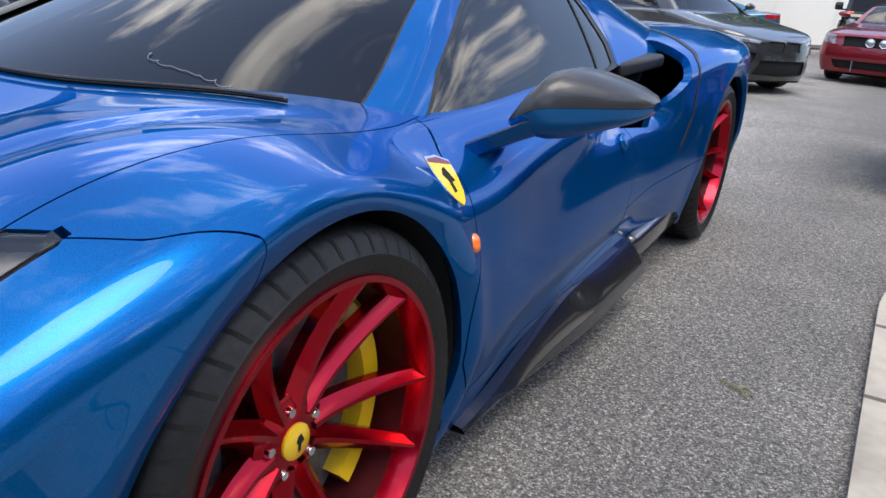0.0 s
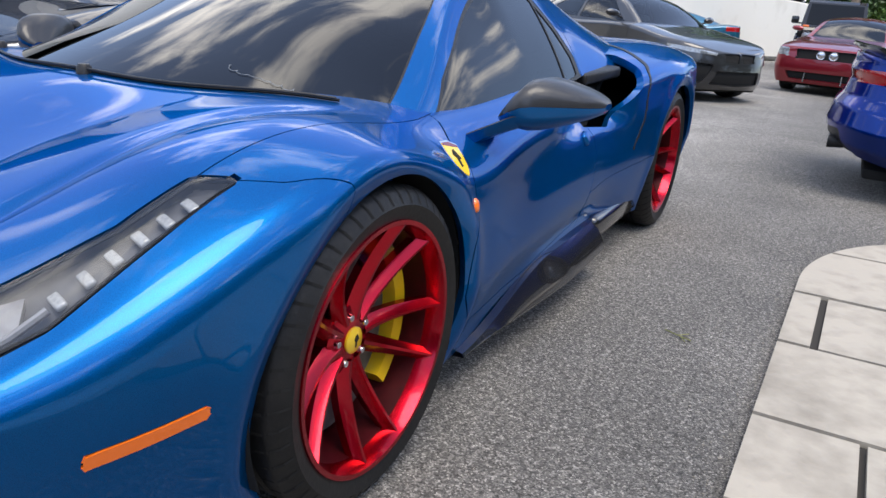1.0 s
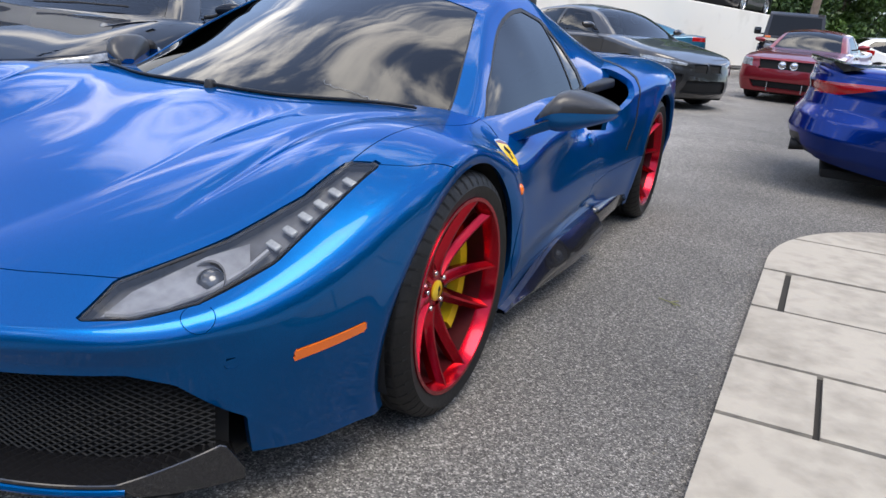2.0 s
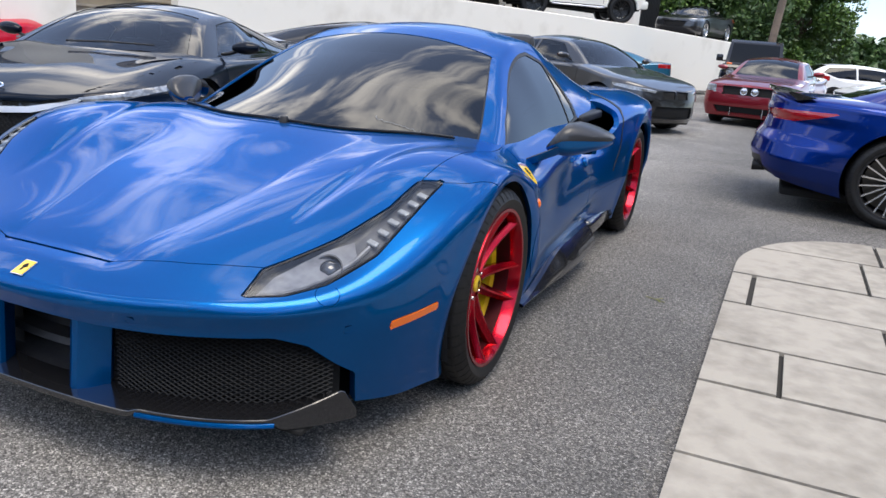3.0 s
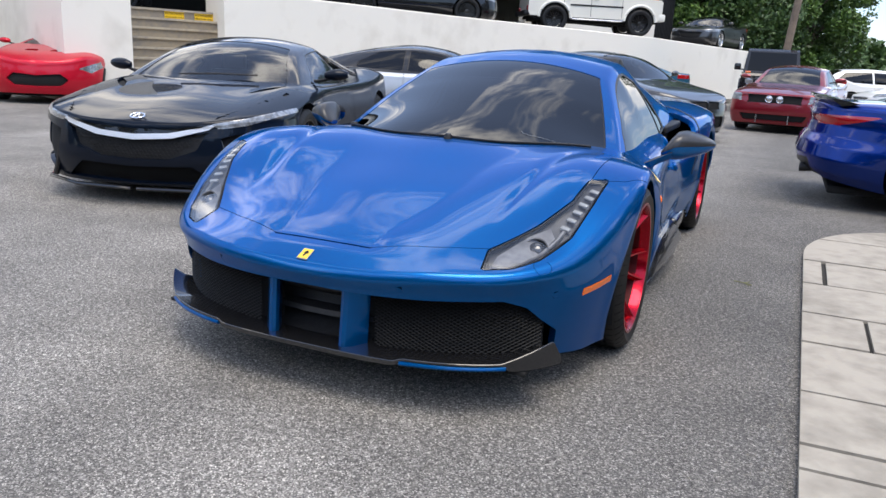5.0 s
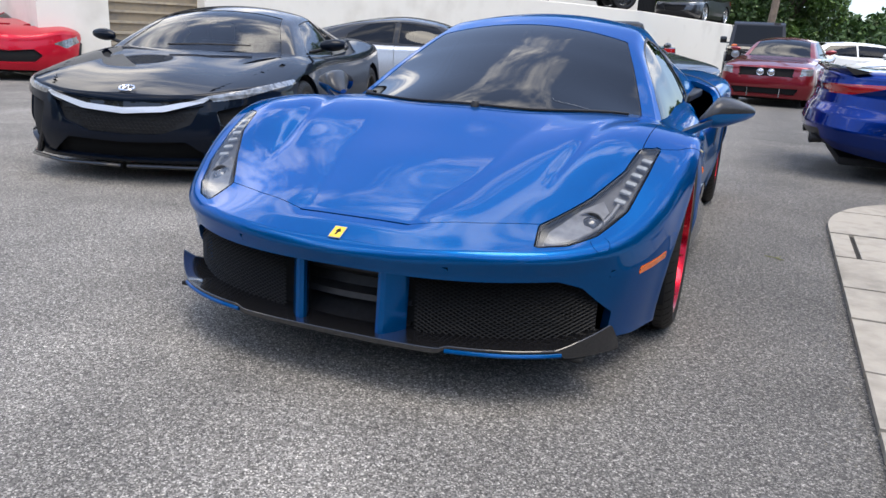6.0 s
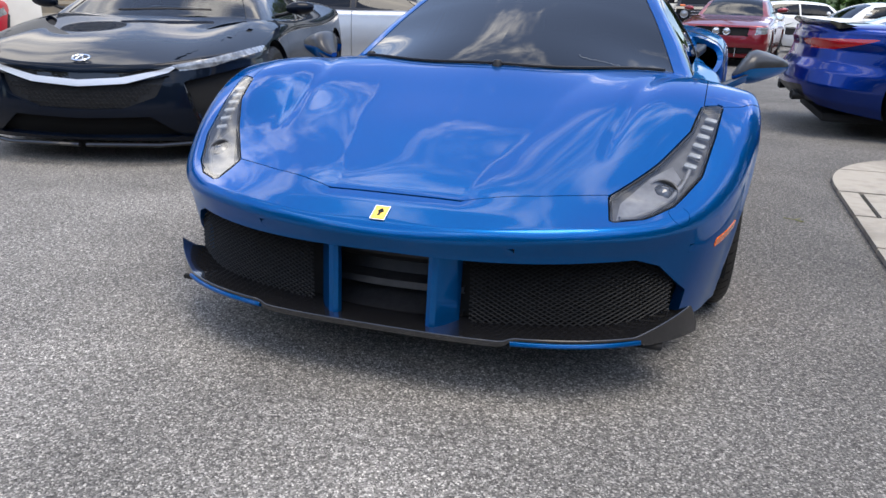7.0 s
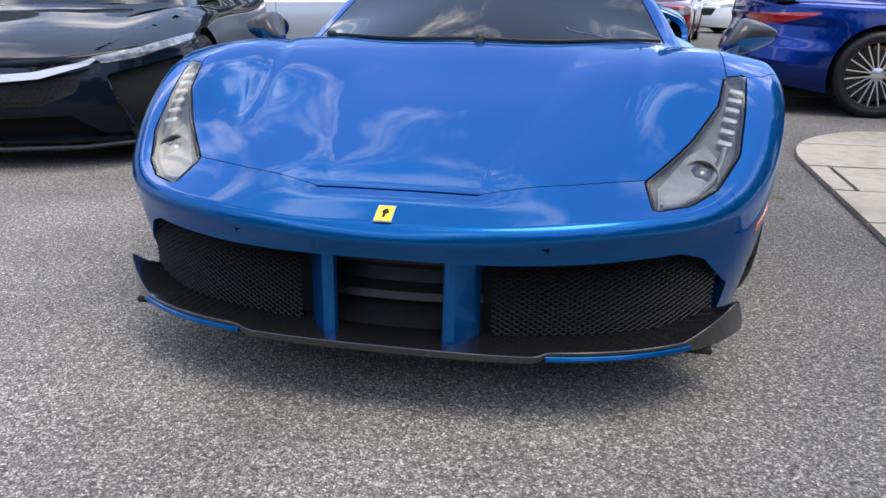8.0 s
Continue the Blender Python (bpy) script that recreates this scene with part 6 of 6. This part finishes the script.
part("roof_seal", hc.take(("roof_gap",), 0, CN, -0.004, both=True), M_TRIM, hero)
windscreen = part("windscreen", hc.take(("windscreen",), 0.005, CN, -0.002, both=True), G_DARK, hero, "dark tinted windscreen")
for mir in (False, True):
    for nm, mat, sh in (("side_window", G_DARK, -0.004), ("side_seal", M_TRIM, -0.001)):
        g = hc.take((nm,), 0.006, CN, sh)
        part(nm, mirrored(g) if mir else g, mat, hero)


def screen(x, y):
    """The windscreen's height."""
    zc = float(curve([(r[0], r[1]) for r in HERO_CABIN["rows"]])(np.array([y]))[0])
    xr = float(curve([(r[0], r[2]) for r in HERO_CABIN["rows"]])(np.array([y]))[0])
    zr = float(curve([(r[0], r[3]) for r in HERO_CABIN["rows"]])(np.array([y]))[0])
    return zc - (zc - zr) * (x / xr) ** 2


# a plain silver flourish on the glass, standing for the dealer's script
pts = []
for k in range(121):
    q = k / 120
    x = 0.30 + 0.20 * q + 0.005 * math.cos(q * 44)
    y = 0.20 + 0.045 * q + 0.008 * math.sin(q * 44) * (0.5 + 0.5 * math.cos(q * 7)) + 0.02 * max(0, 1 - 5 * q)
    pts.append((x, y, screen(x, y) + 0.0005))
part("window_script", tube(pts, 0.0007, 4), M_SCRIPT, windscreen, "thin silver script line on the glass")
# wipers and cowl
for (xa, ya), (xb, yb) in (((0.035, 0.03), (0.62, 0.24)), ((-0.53, 0.20), (0.02, 0.07))):
    n = 10
    line = [(x, 0.025 + 0.5 * x * x) for x in (xa + (xb - xa) * k / n for k in range(n + 1))]
    wp = part("wiper", tube([(x, y, max(screen(x, y), hz(x, y)) + 0.010) for x, y in line], 0.0032, 6), M_TRIM, hero, "black windscreen wiper")
    part("wiper_blade", tube([(x, y + 0.012, max(screen(x, y + 0.012), hz(x, y)) + 0.004) for x, y in line], 0.0038, 6), M_DARK, wp)
    part("wiper_pivot", moved(lathe([(0.0, 0.014), (0.012, 0.013), (0.017, 0.006), (0.02, -0.02)], 14, axis="z"), Matrix.Translation((xa, ya, hz(xa, ya) + 0.006))), M_TRIM, wp)

# door mirrors on swan-neck stalks
for s in (1, -1):
    def ring(cx, cy, cz, ry, rz, n=24):
        out = []
        for k in range(n):
            t = 2 * math.pi * k / n
            c, d = math.cos(t), math.sin(t)
            out.append((s * cx, cy + ry * math.copysign(abs(c) ** 0.72, c), cz + rz * math.copysign(abs(d) ** 0.8, d)))
        return out
    rows = [ring(0.872, 0.578, 0.752, 0.03, 0.01), ring(0.885, 0.583, 0.758, 0.05, 0.022), ring(0.905, 0.60, 0.77, 0.078, 0.042), ring(0.932, 0.635, 0.784, 0.108, 0.064), ring(0.958, 0.66, 0.788, 0.116, 0.066), ring(0.99, 0.685, 0.789, 0.112, 0.058),
            ring(1.025, 0.705, 0.79, 0.100, 0.046), ring(1.055, 0.72, 0.79, 0.082, 0.034), ring(1.08, 0.735, 0.79, 0.056, 0.02), ring(1.09, 0.742, 0.79, 0.028, 0.008)]
    # the stalk: a flat, square-edged arm from the door up to the pod, its front faced with carbon
    path = [(0.785, 0.555, 0.672, 0.062, 0.034), (0.85, 0.553, 0.708, 0.058, 0.03), (0.895, 0.566, 0.735, 0.054, 0.026), (0.945, 0.61, 0.755, 0.056, 0.022)]
    def slab_ring(c, grow):
        cx, cy, cz, ry, rz = c
        return [(s * (cx + 0.7 * dz * rz), cy + dy * (ry + grow), cz + dz * rz) for dy, dz in ((-1, -0.75), (-0.8, -1), (0.8, -1), (1, -0.7), (1, 0.7), (0.8, 1), (-0.8, 1), (-1, 0.8))]
    AV = [p for c in path for p in slab_ring(c, 0.0)]
    AF = [[8 * i + k, 8 * i + (k + 1) % 8, 8 * i + 8 + (k + 1) % 8, 8 * i + 8 + k] for i in range(3) for k in range(8)]
    stalk_top = [f for f in AF if f[0] % 8 in (5, 6)]
    stalk_low = [f for f in AF if f not in stalk_top]
    V = [p for r in rows for p in r]
    n = 24
    F = []
    for i in range(len(rows) - 1):
        for k in range(n):
            p, q = i * n + k, i * n + (k + 1) % n
            F.append([p, p + n, q + n, q] if s > 0 else [p, q, q + n, p + n])
    F += [list(range(n)), [len(V) - n + k for k in range(n)]]
    upper = [f for f in F[:-2] if sum(math.sin(2 * math.pi * (i % n) / n) for i in f) > 0.2]
    lower = [f for f in F if f not in upper]
    mi = part("door_mirror", (V, lower), M_BLUE, hero, "blue door mirror with a carbon-fibre upper shell", smooth=50)
    part("mirror_stalk", (AV, stalk_low), M_BLUE, mi, smooth=35)
    part("stalk_cover", (AV, stalk_top), M_SHELL, mi, smooth=35)
    part("mirror_shell", ([tuple(Vector(v) + Vector((0, 0, 0.0008))) for v in V], upper), M_SHELL, mi, smooth=50)
    glass_v = [(s * (0.985 + 0.05 * math.cos(2 * math.pi * k / 20)), 0.80, 0.785 + 0.045 * math.sin(2 * math.pi * k / 20)) for k in range(20)]
    part("mirror_glass", (glass_v, [list(range(20))]), M_CHROME, mi, smooth=0)

# door handles, intakes
for s in (1, -1):
    hm = set_on(0.86, 1.40, 0.60)
    part("door_handle", moved(box(-0.026, 0.026, -0.022, 0.022, -0.015, 0.012, 0.012, 4), Matrix.Diagonal((s, 1, 1, 1)) @ hm @ Matrix.Rotation(radians(20), 4, "Z")), M_BLUE, hero)
    grid_bars = []
    for k in range(22):
        y = 1.40 + 0.018 * k
        for sg in (1, -1):
            grid_bars.append(tube([(s * 0.735, y, 0.58), (s * (0.735 - 0.02), y + sg * 0.11 + 0.12, 0.76)], 0.0018, 4))
    part("intake_mesh", merge(*grid_bars), M_MESH, hero, smooth=0)
    part("intake_duct", merge(*[moved(box(-0.004, 0.004, -0.40, 0.32, -0.12, 0.075), Matrix.Translation((s * 0.655, 1.78, 0.73)))]), M_DARK, hero)
    part("intake_blade", moved(box(-0.04, 0.04, -0.06, 0.27, -0.026, 0.02, 0.014, 3), Matrix.Translation((s * 0.715, 1.72, 0.775)) @ Matrix.Rotation(radians(4), 4, "X") @ Matrix.Rotation(radians(-8 * s), 4, "Z")), M_TRIM, hero, smooth=50)
    for y0, z0, r in ((0, 0.336, 0.375), (2.65, 0.342, 0.382)):
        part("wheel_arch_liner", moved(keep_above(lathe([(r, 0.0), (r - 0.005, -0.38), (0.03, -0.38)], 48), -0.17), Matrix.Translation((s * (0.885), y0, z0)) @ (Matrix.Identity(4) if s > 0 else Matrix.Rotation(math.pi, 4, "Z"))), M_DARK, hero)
    # side skirts with an open tail
    V, F = [], []
    n = 30
    for k in range(n + 1):
        q = k / n
        y = 0.47 + 1.20 * q
        bx = 0.868 - 0.02 * q
        h = 0.012 + 0.105 * float(step01(np.array(q / 0.55)))
        o = 0.012 + 0.05 * float(step01(np.array(q / 0.7)))
        zb0 = 0.115
        for px, pz in ((bx - 0.02, zb0 + h + 0.004), (bx + 0.004, zb0 + h), (bx + o * 0.85, zb0 + 0.35 * h), (bx + o, zb0 + 0.008), (bx + o - 0.004, zb0), (bx - 0.08, zb0 - 0.005)):
            V.append((s * px, y, pz))
    for k in range(n):
        for j in range(5):
            p = 6 * k + j
            F.append([p, p + 1, p + 7, p + 6] if s < 0 else [p, p + 6, p + 7, p + 1])
    sk_ = part("side_skirt", (V, F), M_CARBON, hero, "carbon-fibre side skirt", smooth=35)
    part("skirt_tail", moved(box(-0.05, 0.02, -0.30, 0.34, -0.055, 0.045, 0.03, 3), Matrix.Translation((s * 0.855, 1.95, 0.2))), M_CARBON, sk_, smooth=50)

# cabin
part("cabin_floor", box(-0.6, 0.6, 0.3, 1.75, 0.25, 0.3), M_SEAT, hero)
part("bulkhead", box(-0.5, 0.5, 1.70, 1.76, 0.25, 0.93), M_SEAT, hero)
part("dashboard", box(-0.64, 0.64, 0.35, 0.75, 0.45, 0.76, 0.07), M_SEAT, hero)
seats(hero, 1.15, 0.42, 0.33)
ringpts = [(0.33 + 0.18 * math.cos(a), 0.82 + 0.06 * math.sin(a), 0.72 + 0.165 * math.sin(a)) for a in np.linspace(0, 2 * math.pi, 29)]
part("steering_wheel", tube(ringpts, 0.014, 8), M_SEAT, hero)
part("underbody", box(-0.72, 0.72, -0.6, 3.2, 0.12, 0.16, 0.02), M_DARK, hero)

# wheels
for y0, r, tw in ((0, 0.338, 0.255), (2.65, 0.344, 0.31)):
    for s in (1, -1):
        xw = (0.914 if y0 == 0 else 0.92) - tw / 2
        wheel(hero, Matrix.Translation((s * xw, y0, r - 0.002)) @ (Matrix.Identity(4) if s > 0 else Matrix.Rotation(math.pi, 4, "Z")), r, tw, 0.266, M_REDMETAL, "ten", cap=M_YELLOW, disc_mat=M_STEEL,
              caliper=(M_YELLOW, 64 * s), dish=0.062, n=72, emblem=True, label="candy-red alloy wheel on a low tyre")


# ---- the other cars ----
coupe_black()
coupe_grey()
coupe_blue()
muscle_red()
roadster_red()
low_car("hybrid_coupe", "silver sports coupe with a black roof and bonnet", placed(-2.5, 8.0, 107), M_SILVER, M_BLACK, roof=1.29, belt=0.92, glass_mat=G_DARK)
low_car("sedan", "teal sedan with a small boot spoiler parked by the wall", placed(-5.5, 22.0, -62), M_TEAL, roof=1.4, belt=0.98)
square_wagon("off_roader", "black square off-roader parked behind the red car", placed(0.45, 22.4, 4), M_BLACK)
hatch("crossover", "white crossover with dark windows", placed(5.0, 27.6, 112), M_WHITE, glass_mat=G_DARK)
low_car("sedan", "white sedan parked beside the white crossover", placed(3.6, 21.45, -68), M_WHITE, roof=1.42, belt=1.0, glass_mat=G_DARK)
square_wagon("off_roader", "cream white square off-roader on the upper car park", placed(-4.25, 23.8, 120, 2.02), M_CREAM)
low_car("wrecked_coupe", "black coupe on the upper car park", placed(-7.3, 16.6, 120, 1.92), M_BLACK, roof=1.3, belt=0.92)
low_car("convertible", "dark grey sports convertible on the upper car park", placed(-2.65, 28.7, -12, 1.84), M_GREY, M_BLACK, roof=1.3, belt=0.9, alloy=M_ALLOY)
wx, wy = on_wall(20.6, -7.0)
hatch("crossover", "dark crossover in the shade of the garage", placed(wx, wy, 150, 1.8), M_BLACK)
